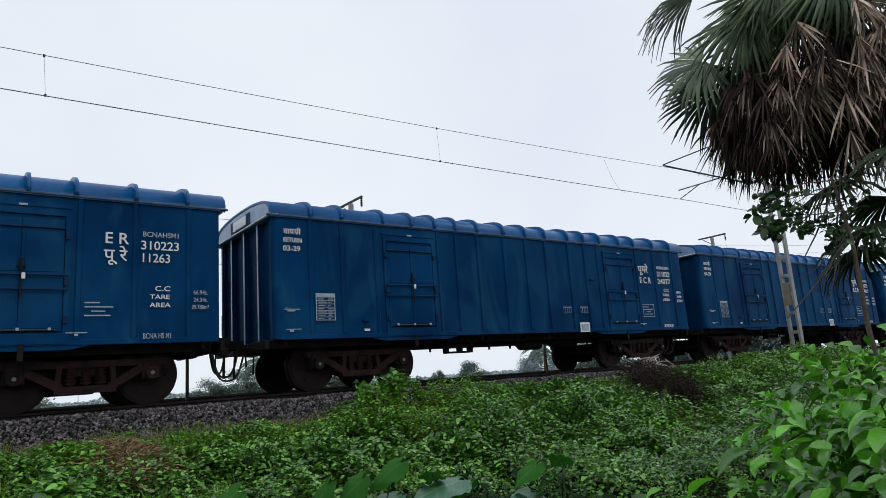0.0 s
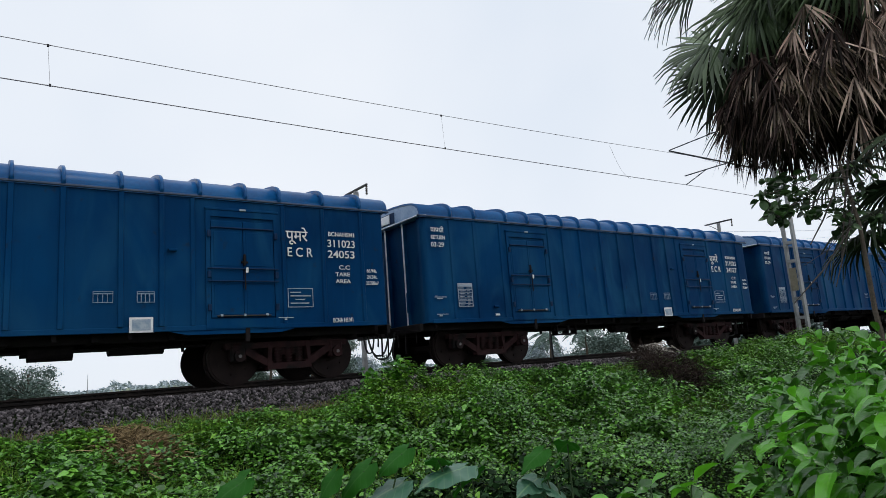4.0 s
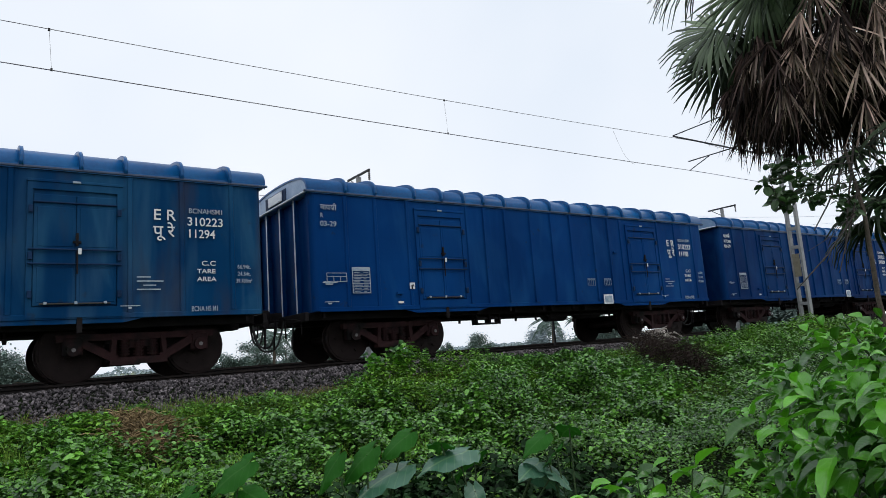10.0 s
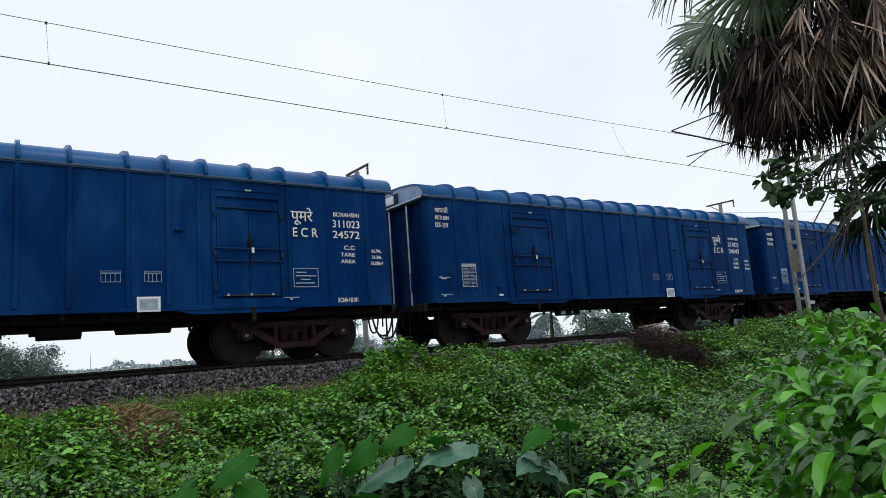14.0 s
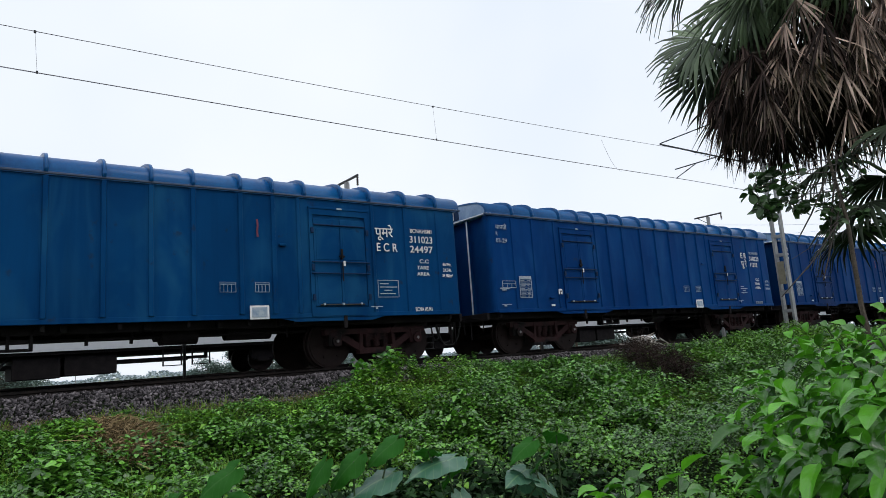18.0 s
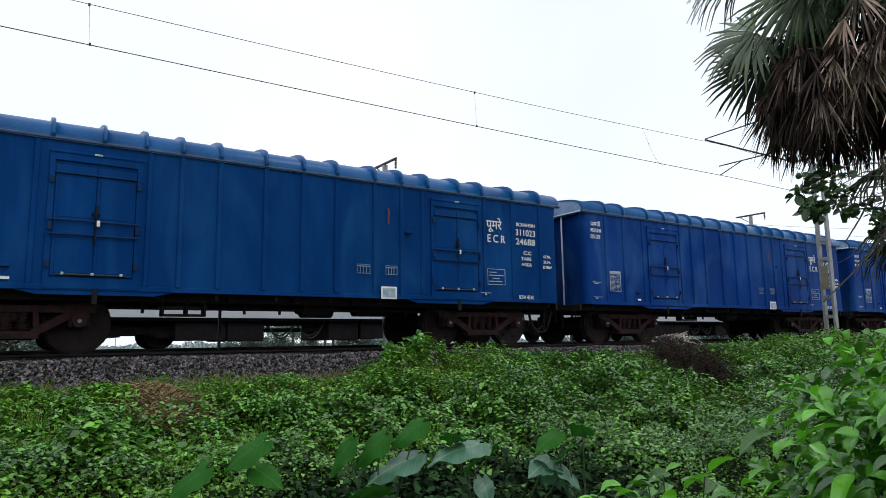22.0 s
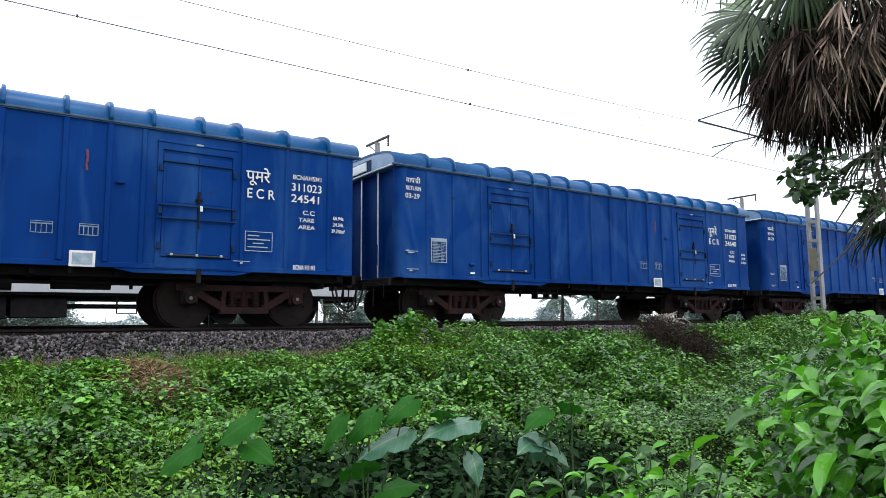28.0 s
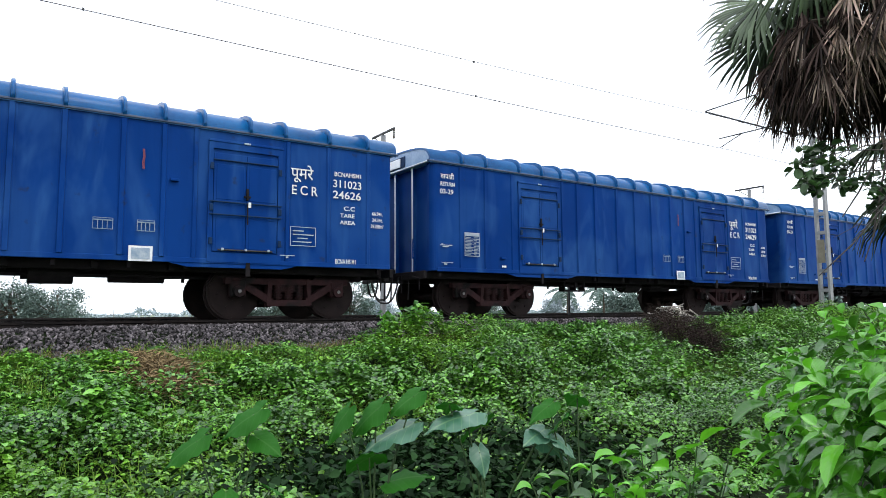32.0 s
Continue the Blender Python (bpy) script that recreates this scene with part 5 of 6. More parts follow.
def make_bank_plants(rng):
    # creeper leaves over the whole slope
    n = 265000
    r = rng.uniform(0, 1, n)
    y = 3.2 + 7.5 * r
    x = -1.0 + y * rng.uniform(-0.02, 2.9, n) + rng.uniform(-0.3, 0.3, n)
    hump = 0.18 + 0.32 * vnoise(x, y, 1.8, 5) + 0.36 * vnoise(x, y, 5.5, 6)
    edge = np.clip((10.75 - y + 0.35 * vnoise(x, y, 1.5, 7)) / 0.5, 0, 1)
    right = np.clip((x - 4.6) / 1.4, 0, 1)
    hump = np.clip(hump, 0.02, None) * (0.35 + 0.65 * np.clip((10.3 - y) / 1.6, 0, 1) + right * 0.35)
    clump = 0.42 * np.exp(-((x - 6.3) / 0.75) ** 2 - ((y - 10.2) / 0.5) ** 2) + 0.2 * np.exp(-((x - 8.5) / 1.3) ** 2 - ((y - 9.9) / 0.6) ** 2) + 0.3 * np.exp(-((x - 20) / 4) ** 2 - ((y - 9.6) / 0.8) ** 2)
    dry = np.exp(-((x - 1.74) / 0.36) ** 2 - ((y - 8.6) / 0.85) ** 2)
    keep = (rng.uniform(0, 1, n) < edge) & (rng.uniform(0, 1, n) > dry * 1.6)
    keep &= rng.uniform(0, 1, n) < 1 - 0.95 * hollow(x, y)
    keep &= (y < 10.25 + right * 0.7 + 0.2 * vnoise(x, y, 2.2, 9))
    u = np.clip(((x - 12.45) * -2.2 + (y - 9.8) * -3.2) / (2.2 ** 2 + 3.2 ** 2), 0, 1)
    keep &= np.hypot(x - 12.45 + 2.2 * u, y - 9.8 + 3.2 * u) > 0.42 + 0.1 * vnoise(x, y, 4.0, 31)
    x, y, hump, clump = x[keep], y[keep], hump[keep], clump[keep]
    n = len(x)
    h = (hump + clump) * rng.uniform(0.1, 1, n) ** 0.4
    at = np.stack([x, y, ground_z(x, y) + h], 1)
    out = rng.normal(0, 1, (n, 3)) * [1, 1, 0.28] + [0, -0.12, 0.08]
    size = rng.uniform(0.034, 0.064, n) * (1 + 0.45 * (vnoise(x, y, 2.5, 12) > 0.1))
    size *= np.clip(0.5 + (y - 3.2) * 0.18, 0.55, 1.15)
    near = y < 8.4
    pale = vnoise(x, y, 0.9, 41) + 0.35 * vnoise(x, y, 3.1, 42) + rng.normal(0, 0.12, n) > 0.44 - 0.24 * np.clip((y - 6.0) / 3.0, 0, 1) - 0.12 * np.clip((2.3 - x) / 1.5, 0, 1) * np.clip((8.0 - y) / 2.0, 0, 1)
    for pick, fine, tone in ((near & ~pale, True, VINE), (~near & ~pale, False, VINE), (near & pale, True, PALEVINE), (~near & pale, False, PALEVINE)):
        ob = part("creeper", leaves("creeper", at[pick], out[pick], size[pick], rng, tone, 0.6, 0.40, 0.10, long=fine, tilt=0.26), None)
        tagged(ob, "dense green creeper covering the railway bank", "creeper", kind="stuff")
    # thinner growth over the low ground round about
    n = 60000
    x, y = rng.uniform(-16, 18, n), rng.uniform(-7, 10.2, n)
    keep = (y < 3.2) | (x < -1.0 - 0.02 * y)
    keep &= np.hypot(x, y) > 0.9
    x, y = x[keep], y[keep]
    n = len(x)
    at = np.stack([x, y, ground_z(x, y) + rng.uniform(0.02, 0.2, n)], 1)
    tagged(part("creeper", leaves("creeper", at, rng.normal(0, 1, (n, 3)) * [1, 1, 0.3], rng.uniform(0.06, 0.13, n), rng, VINE, 0.45, 0.4, 0.08), None), "thin green creeper over the low ground", "creeper", kind="stuff")
    # grass near the ballast and over the slope
    n = 26000
    y = 3.5 + 7.1 * np.sqrt(rng.uniform(0, 1, n))
    x = -1.0 + y * rng.uniform(-0.02, 2.25, n)
    keep = rng.uniform(0, 1, n) > hollow(x, y) * 1.2
    x, y = x[keep], y[keep]
    n = len(x)
    at = np.stack([x, y, ground_z(x, y) + 0.03], 1)
    out = rng.normal(0, 0.45, (n, 3)) + [0, 0, 1]
    L = rng.uniform(0.08, 0.24, n) * (0.7 + 0.6 * (vnoise(x, y, 1.3, 14) > 0))
    tagged(part("grass", blades("grass", at, out, L, 0.0035, rng, GRASS), None), "fresh green grass blades among the creeper", "grass", kind="stuff")
    # stalks and leaves among the taro, their dark colour standing in for shade
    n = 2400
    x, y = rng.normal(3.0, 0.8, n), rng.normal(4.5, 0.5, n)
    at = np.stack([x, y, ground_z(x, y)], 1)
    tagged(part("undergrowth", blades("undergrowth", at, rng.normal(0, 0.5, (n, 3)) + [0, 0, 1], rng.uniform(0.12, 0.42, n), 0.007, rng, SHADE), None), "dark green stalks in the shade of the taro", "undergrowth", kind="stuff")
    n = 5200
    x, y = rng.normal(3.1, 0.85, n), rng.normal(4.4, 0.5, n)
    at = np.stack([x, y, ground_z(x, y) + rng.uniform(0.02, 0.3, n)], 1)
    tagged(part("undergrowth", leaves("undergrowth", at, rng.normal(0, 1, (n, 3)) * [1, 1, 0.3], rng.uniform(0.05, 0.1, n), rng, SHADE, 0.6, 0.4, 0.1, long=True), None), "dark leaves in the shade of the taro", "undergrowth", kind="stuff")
    # the dry patch
    n = 13000
    x, y = rng.normal(1.74, 0.145, n), rng.normal(8.85, 0.36, n)
    at = np.stack([x, y, ground_z(x, y) + rng.uniform(0, 0.17, n)], 1)
    out = rng.normal(0, 1, (n, 3)) * [1, 1, 0.3] + [0, 0, 0.12]
    tagged(part("dry_grass", blades("dry_grass", at, out, rng.uniform(0.08, 0.26, n), 0.0065, rng, DRYGRASS), None), "patch of withered brown grass on the slope", "dry grass", kind="stuff")
    n = 5200
    x, y = rng.uniform(-1, 8, n), rng.normal(10.35, 0.22, n)
    at = np.stack([x, y, ground_z(x, y)], 1)
    tagged(part("dry_grass", blades("edge_grass", at, rng.normal(0, 0.6, (n, 3)) + [0, -0.2, 0.8], rng.uniform(0.05, 0.2, n), 0.003, rng, DRYGRASS), None), "thin dry grass along the ballast edge", "dry grass", kind="stuff")


def make_weed(x, y, rng, tall):
    """A leafy weed on stems."""
    z = float(ground_z(np.array(x), np.array(y)))
    weed = thing("weed", "upright leafy green weed at the edge of the ballast", "weed", "weeds", at=pose(x, y, z))
    pts, dirs = [], []
    for i in range(7):
        a, lean = rng.uniform(0, 6.28), rng.uniform(0.05, 0.3)
        end = Vector((math.cos(a) * lean, math.sin(a) * lean, tall * rng.uniform(0.7, 1.0)))
        part("stem", tube(bmesh.new(), [(0, 0, 0), tuple(end * 0.5), tuple(end)], 0.006, 0.003, n=4), STEM, weed)
        for u in np.linspace(0.35, 1, 14):
            pts.append(end * u)
            dirs.append((rng.normal(), rng.normal(), 0.25))
    if tall > 0.6:
        up = rng.normal(0, 0.4, (len(pts), 3)) + [-0.3, -0.5, 0.8]
        part("foliage", broad_leaves("foliage", np.array(pts), np.array(dirs), up, rng.uniform(0.10, 0.19, len(pts)), rng, BROADLEAF, 0.8, 0.3), None, weed)
    else:
        part("foliage", leaves("foliage", np.array(pts), np.array(dirs), rng.uniform(0.07, 0.12, len(pts)), rng, VINE, 0.6, 0.36, 0.1), None, weed)


def make_brush(rng):
    """Thorny cuttings tipped over the edge of the bank, lying down the slope."""
    x0, y0 = 12.75, 9.8
    z0 = float(ground_z(np.array(x0), np.array(y0)))
    pile = thing("brushwood_heap", "heap of dark dead thorny brushwood sliding down the bank", "brushwood", at=pose(x0, y0, z0))
    top, foot = Vector((-0.3, -0.05, 0.2)), Vector((-1.7, -2.6, float(ground_z(np.array(x0 - 1.7), np.array(y0 - 2.6))) - z0 + 0.3))
    along = (foot - top).normalized()
    for name, mat, n, rad in (("brushwood", THORN, 1150, 0.006), ("dead_wood", PALETWIG, 52, 0.024)):
        bm = bmesh.new()
        for _ in range(n):
            u = rng.uniform(0, 1)
            wide = 0.11 + 0.13 * math.sin(3.0 * min(u + 0.05, 1.0))
            p = top.lerp(foot, u) + Vector((rng.normal(0, wide), rng.normal(0, wide * 0.6), rng.uniform(-0.05, 0.5) * (0.55 + wide)))
            d = (along * rng.uniform(-1.2, 1.2) + Vector((rng.normal(), rng.normal(), rng.normal(0, 0.6))) * 0.55).normalized() * rng.uniform(0.2, 0.5)
            if mat is PALETWIG:
                p = Vector((rng.normal(0.25, 0.16), rng.normal(-0.1, 0.12), rng.uniform(0.42, 0.58)))
                d = Vector((rng.normal(0, 1), rng.normal(-0.6, 0.5), rng.normal(-0.5, 0.4))).normalized() * rng.uniform(0.25, 0.45)
            k = Vector((rng.normal(), rng.normal(), rng.normal())) * 0.05
            tube(bm, [p, p + d * 0.5 + k, p + d], rad, rad * 0.4, n=3)
        tagged(part(name, bm, mat, pile), kind="stuff")


def make_taro(x, y, zs):
    """Arrow-shaped leaves, each on its own stalk."""
    z = float(ground_z(np.array(x), np.array(y)))
    plant = thing("taro_plant", "taro plant with broad arrow-shaped leaves on long stalks", "taro", "taro plants", at=pose(x, y, z))
    for lx, ly, top, yaw, tip, lean, L, is_pale in zs:
        L *= 0.9
        dx, dy = lx - x, ly - y
        top_z = top - z
        part("stalk", tube(bmesh.new(), [(0, 0, 0), (dx * 0.4, dy * 0.4, top_z * 0.6), (dx, dy, top_z)], 0.007, 0.004, n=6), STEM, plant)
        bm = bmesh.new()
        # outline: two round back lobes, a wide middle and a short tip, as rows across the midrib
        rows = ((-0.33, 0.09, 0.16), (-0.27, 0.05, 0.25), (-0.18, 0.02, 0.32), (-0.08, 0.0, 0.355), (0.03, 0.0, 0.37), (0.14, 0.0, 0.365), (0.25, 0.0, 0.34), (0.36, 0.0, 0.30), (0.46, 0.0, 0.245), (0.56, 0.0, 0.175), (0.66, 0.0, 0.10), (0.76, 0.0, 0.035), (0.82, 0.0, 0.004))
        grid = []
        for u, inner, wd in rows:
            line = []
            for s in (-1, -0.75, -0.5, -0.25, 0, 0.25, 0.5, 0.75, 1):
                yy = s * wd * L
                if u < -0.1:
                    yy = math.copysign(inner * L + abs(s) * (wd - inner) * L, s) if s else 0.0
                wave = 0.016 * math.sin(42 * (u - 0.35 * abs(s))) * L * abs(s) + (0.035 * math.sin(11 * u + 2.2 * s + 5 * lx) + 0.022 * math.sin(31 * u + 3 * s + 9 * ly)) * L * abs(s) ** 1.5
                sag = -0.30 * u * abs(u) * L - 0.16 * (abs(s) ** 2) * wd * L + wave
                line.append(bm.verts.new((u * L * (1 if s or u >= -0.1 else 0.5), yy, sag)))
            grid.append(line)
        for a, b in zip(grid, grid[1:]):
            for i in range(8):
                bm.faces.new((a[i], a[i + 1], b[i + 1], b[i]))
        layer = bm.loops.layers.uv.new("leaf")
        for face in bm.faces:
            for loop in face.loops:
                loop[layer].uv = (loop.vert.co.x / L * 0.8 + 0.3, loop.vert.co.y / L * 2.2)
        leaf = part("leaf", bm, PALE_TARO if is_pale else TARO, plant)
        leaf.matrix_basis = pose(dx, dy, top_z, lean, tip, yaw)
        for p in leaf.data.polygons:
            p.use_smooth = True


def make_bush(rng):
    """The broad-leaved shrub close by: shoots from one root, each ending in a whorl of leaves."""
    bx, by = 3.04, 0.57
    z = float(ground_z(np.array(bx), np.array(by)))
    bush = thing("broadleaf_shrub", "broad-leaved green shrub with large glossy leaves", "shrub", at=pose(bx, by, z))
    pts, dirs, ups, size = [], [], [], []
    mid_z = -0.40 - z
    for i in range(900):
        a, e = rng.uniform(0, 6.28), rng.uniform(-1.0, 1.45)
        if e < -0.15 and i % 2:
            continue
        deep = 1.0 if i % 3 else rng.uniform(0.6, 0.9)
        reach = deep * rng.uniform(0.8, 1.04) * (1 + 0.07 * math.sin(3 * a + 2 * e))
        flat = math.cos(max(e, 0.0)) * (1.0 + 0.08 * min(e, 0.0))
        end = Vector((math.cos(a) * flat * 1.04 * reach, math.sin(a) * flat * 1.04 * reach, mid_z + (0.62 * math.sin(e) if e > 0 else 1.0 * e) * reach))
        way = Vector((math.cos(a) * flat, math.sin(a) * flat, math.sin(max(e, -0.1)) + 0.35)).normalized()
        if i % 10 == 0:
            part("shoot", tube(bmesh.new(), [(0.06 * math.cos(a), 0.06 * math.sin(a), 0), tuple(end * 0.55 + Vector((0, 0, 0.1))), tuple(end)], 0.012, 0.004, n=5), STEM, bush)
        one = way.orthogonal().normalized()
        two = way.cross(one)
        turn = rng.uniform(0, 6.28)
        for k in range(8):
            b = turn + 2.4 * k
            u = k / 7
            side = one * math.cos(b) + two * math.sin(b)
            pts.append(end - way * 0.16 * (1 - u))
            dirs.append(side * 0.9 + way * (0.45 + 1.0 * u * u) + Vector((0, 0, 0.12)))
            ups.append(way * 0.8 - side * 0.4 + Vector((0, 0, 1.0)))
            size.append(rng.uniform(0.10, 0.185) * (1.0 - 0.4 * u * u))
    part("foliage", broad_leaves("foliage", np.array(pts), np.array(dirs), np.array(ups), np.array(size), rng, BROADLEAF, 1.0, 0.205), None, bush)


def make_sapling(x, y, tall, rng, label, size=0.1, n=26):
    z = float(ground_z(np.array(x), np.array(y)))
    plant = thing("shrub", label, "shrub", "small shrubs", at=pose(x, y, z))
    pts, dirs = [], []
    for i in range(n):
        a, lean = rng.uniform(0, 6.28), rng.uniform(0.05, 0.34)
        end = Vector((math.cos(a) * lean, math.sin(a) * lean, tall * rng.uniform(0.45, 1.0)))
        part("stem", tube(bmesh.new(), [(0, 0, 0), tuple(end * 0.6), tuple(end)], 0.006, 0.003, n=4), STEM, plant)
        for k in range(11):
            b = 2.4 * k
            pts.append(end * (0.6 + 0.4 * k / 10))
            dirs.append((math.cos(b), math.sin(b), 0.1 + 0.9 * (k / 10) ** 2))
    up = np.tile([0.0, 0.0, 1.0], (len(pts), 1))
    part("foliage", broad_leaves("foliage", np.array(pts), np.array(dirs), up, rng.uniform(size * 0.7, size * 1.25, len(pts)), rng, BROADLEAF, 0.8, 0.19), None, plant)


# ---- palm ----
def fan(rng, radius, segments, spread, droop):
    """One palm fan in its own space: folded segments round a hub, opening along +x."""
    v, f = [], []
    for i in range(segments):
        a = radians(-spread / 2 + spread * i / (segments - 1)) + rng.normal(0, 0.02)
        L = radius * (0.8 + 0.2 * math.cos(a * 0.7)) * rng.uniform(0.88, 1.05)
        way, side = np.array([math.cos(a), math.sin(a), 0.0]), np.array([-math.sin(a), math.cos(a), 0.0])
        w = 0.5 * radians(spread) / segments * radius
        b = len(v)
        kink = rng.uniform(0.5, 1.4)
        for u, wf, lift in ((0.04, 0.04, 0), (0.55, 0.55, -0.03), (0.8, 0.32, -0.14 * kink), (1.0, 0.02, -0.34 * kink)):
            c = way * L * u + np.array([0, 0, 1]) * (lift * droop * L - 0.10 * L * u * (1 - math.cos(a)))
            v += [c - side * w * wf, c + np.array([0, 0, 0.012]), c + side * w * wf]
        for k in range(3):
            q = b + 3 * k
            f += [(q, q + 1, q + 4, q + 3), (q + 1, q + 2, q + 5, q + 4)]
    return np.array(v), np.array(f)


def hanging_fan(rng, hub, way, length, segments, spread):
    """A dead fan: the segments leave the hub side by side and soon hang straight down, torn and of uneven length."""
    v, f = [], []
    way = np.array(way)
    side = np.cross(way, [0, 0, 1.0])
    side /= np.linalg.norm(side)
    down = np.array([0, 0, -1.0])
    for i in range(segments):
        a = radians(-spread / 2 + spread * (i + rng.uniform(-0.4, 0.4)) / segments)
        d0 = way * math.cos(a) + side * math.sin(a)
        L = length * rng.uniform(0.35, 1.15)
        stray = rng.normal(0, 0.16, 3)
        p1 = np.array(hub) + d0 * L * 0.22 + down * L * 0.05
        p2 = p1 + (d0 * 0.35 + down + stray * 0.7) * L * 0.3
        p3 = p2 + (d0 * 0.06 + down + stray) * L * rng.uniform(0.3, 0.5)
        face = side * math.cos(a) - way * math.sin(a) + rng.normal(0, 0.45, 3)
        face /= np.linalg.norm(face)
        b = len(v)
        for p, w in ((np.array(hub), 0.006), (p1, 0.013), (p2, 0.014), (p3, 0.003)):
            v += [p - face * w, p + np.cross(face, down) * w * 0.5, p + face * w]
        for k in range(3):
            q = b + 3 * k
            f += [(q, q + 1, q + 4, q + 3), (q + 1, q + 2, q + 5, q + 4)]
    return np.array(v), np.array(f)


def bundle(rng, hub, way, length, segments, spread, wide):
    """A shut dead fan: a narrow cone of folded strips that part towards their torn tips."""
    way = Vector(way).normalized()
    one = way.orthogonal().normalized()
    two = way.cross(one)
    v, f = [], []
    for i in range(segments):
        t = rng.uniform(0, 6.28)
        open_ = radians(spread / 2) * math.sqrt(rng.uniform(0, 1))
        d = way * math.cos(open_) + (one * math.cos(t) + two * math.sin(t)) * math.sin(open_)
        L = length * rng.uniform(0.6, 1.12)
        face = d.cross(Vector((rng.normal(), rng.normal(), rng.normal()))).normalized()
        ridge = d.cross(face) * 0.4
        b = len(v)
        for u, w, fall in ((0.0, 0.35, 0), (0.35, 0.9, 0.01), (0.7, 0.8, 0.05), (1.0, 0.08, 0.14)):
            p = Vector(hub) + d * L * u + Vector((0, 0, -fall * L))
            v += [p - face * wide * w, p + ridge * wide * w, p + face * wide * w]
        for k in range(3):
            q = b + 3 * k
            f += [(q, q + 1, q + 4, q + 3), (q + 1, q + 2, q + 5, q + 4)]
    return np.array([tuple(p) for p in v]), np.array(f)


def make_palm(rng):
    px, py = 9.0, 3.12
    z0 = float(ground_z(np.array(px), np.array(py)))
    crown = 4.4 - z0
    palm = thing("palmyra_palm", "fan palm with green crown above a skirt of dead fronds", "palm", at=pose(px, py, z0))
    part("trunk", tube(bmesh.new(), [(0.35, -0.85, -0.1), (0.36, -0.84, 1.4), (0.3, -0.68, 3.0), (0.12, -0.3, 4.6), (0, 0, crown + 0.3)], 0.27, 0.2, n=14), TWIG, palm, "rough grey-brown trunk")

    def place(yaw, tilt, stalk, radius, droop, spread, at_z, bend, roll):
        """A green fan on its stalk; tilt above the level, bend: how far the blade hangs over."""
        a = radians(yaw)
        root = Vector((0.2 * math.cos(a), 0.2 * math.sin(a), at_z))
        way = Vector((math.cos(a) * math.cos(radians(tilt)), math.sin(a) * math.cos(radians(tilt)), math.sin(radians(tilt))))
        end = root + way * stalk
        v, f = fan(rng, radius, 30, spread, droop)
        o = part("green_fan", mesh_np("green_fan", v, f, FROND), None, palm)
        o.matrix_basis = Matrix.Translation(end) @ pose(0, 0, 0, roll, -(tilt - bend), yaw)
        part("stalk", tube(bmesh.new(), [tuple(root), tuple(root.lerp(end, 0.5) + Vector((0, 0, 0.04))), tuple(end)], 0.03, 0.016, n=5), STEM, palm)

    # large fans that stand out of the crown towards the track: hub, share of sideways and of downward, radius, spread
    aside, facing = Vector((-0.42, 0.91, 0)), Vector((-0.8, -0.37, 0.45))
    for hub, la, da, radius, spread, droop in (((-1.08, 1.23, -0.36), 1.0, 0.35, 0.86, 200, 0.7), ((-0.6, 1.45, 0.98), 1.0, 0.5, 1.1, 95, 0.95), ((-0.78, 1.36, -0.68), 0.75, 0.9, 0.85, 170, 0.9), ((-1.0, 1.0, -0.5), 0.5, 1.0, 0.9, 150, 1.1), ((-1.35, 0.45, -0.15), 0.35, 1.0, 0.95, 130, 1.2), ((-1.0, 0.45, 0.1), 0.5, 0.9, 0.95, 130, 1.0), ((-1.3, -0.55, -0.05), -0.1, 1.0, 0.95, 130, 1.3), ((-1.4, 0.0, 0.1), 0.1, 1.0, 0.85, 140, 1.2), ((-1.35, -0.3, 0.25), 0.0, 1.0, 0.9, 110, 1.25), ((-0.8, 0.3, 0.3), 0.3, 0.9, 1.0, 150, 1.0)):
        hub = Vector(hub) + Vector((0, 0, crown))
        x_axis = (aside * la + Vector((0, 0, -da))).normalized()
        y_axis = (facing + Vector((rng.normal(0, 0.2), rng.normal(0, 0.2), 0))).cross(x_axis).normalized()
        z_axis = x_axis.cross(y_axis)
        v, f = fan(rng, radius, 26, spread, droop)
        # the drooping fans get the darker green in place of shade
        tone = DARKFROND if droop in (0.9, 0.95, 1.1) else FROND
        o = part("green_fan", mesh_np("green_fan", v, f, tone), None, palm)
        o.matrix_basis = Matrix.Translation(hub) @ Matrix((x_axis, y_axis, z_axis)).transposed().to_4x4()
        part("stalk", tube(bmesh.new(), [(0, 0.1, crown), tuple(Vector(hub) * 0.5 + Vector((0, 0, crown * 0.5 + 0.12))), tuple(hub)], 0.03, 0.016, n=5), STEM, palm)
    for i in range(44):
        yaw = 137.5 * i + rng.uniform(-10, 10)
        out = 0.35 if 60 < yaw % 360 < 170 else 1.0
        place(yaw, rng.uniform(20, 75), rng.uniform(0.7, 1.1) * out, rng.uniform(0.8, 1.0) * (0.5 + 0.5 * out), rng.uniform(0.6, 1.3), 250, crown + rng.uniform(0.0, 0.4), rng.uniform(20, 70), rng.uniform(-25, 25))
    for i in range(26):
        # half-withered fans under the crown
        yaw = 137.5 * i + rng.uniform(-15, 15)
        a = radians(yaw)
        r = rng.uniform(0.7, 1.35)
        hub = (math.cos(a) * r, math.sin(a) * r, crown - rng.uniform(-0.1, 0.5))
        v, f = bundle(rng, hub, (math.cos(a) * 0.5, math.sin(a) * 0.5, -1), rng.uniform(0.7, 1.0), 22, rng.uniform(60, 110), 0.018)
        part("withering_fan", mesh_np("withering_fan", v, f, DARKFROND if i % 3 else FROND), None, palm)
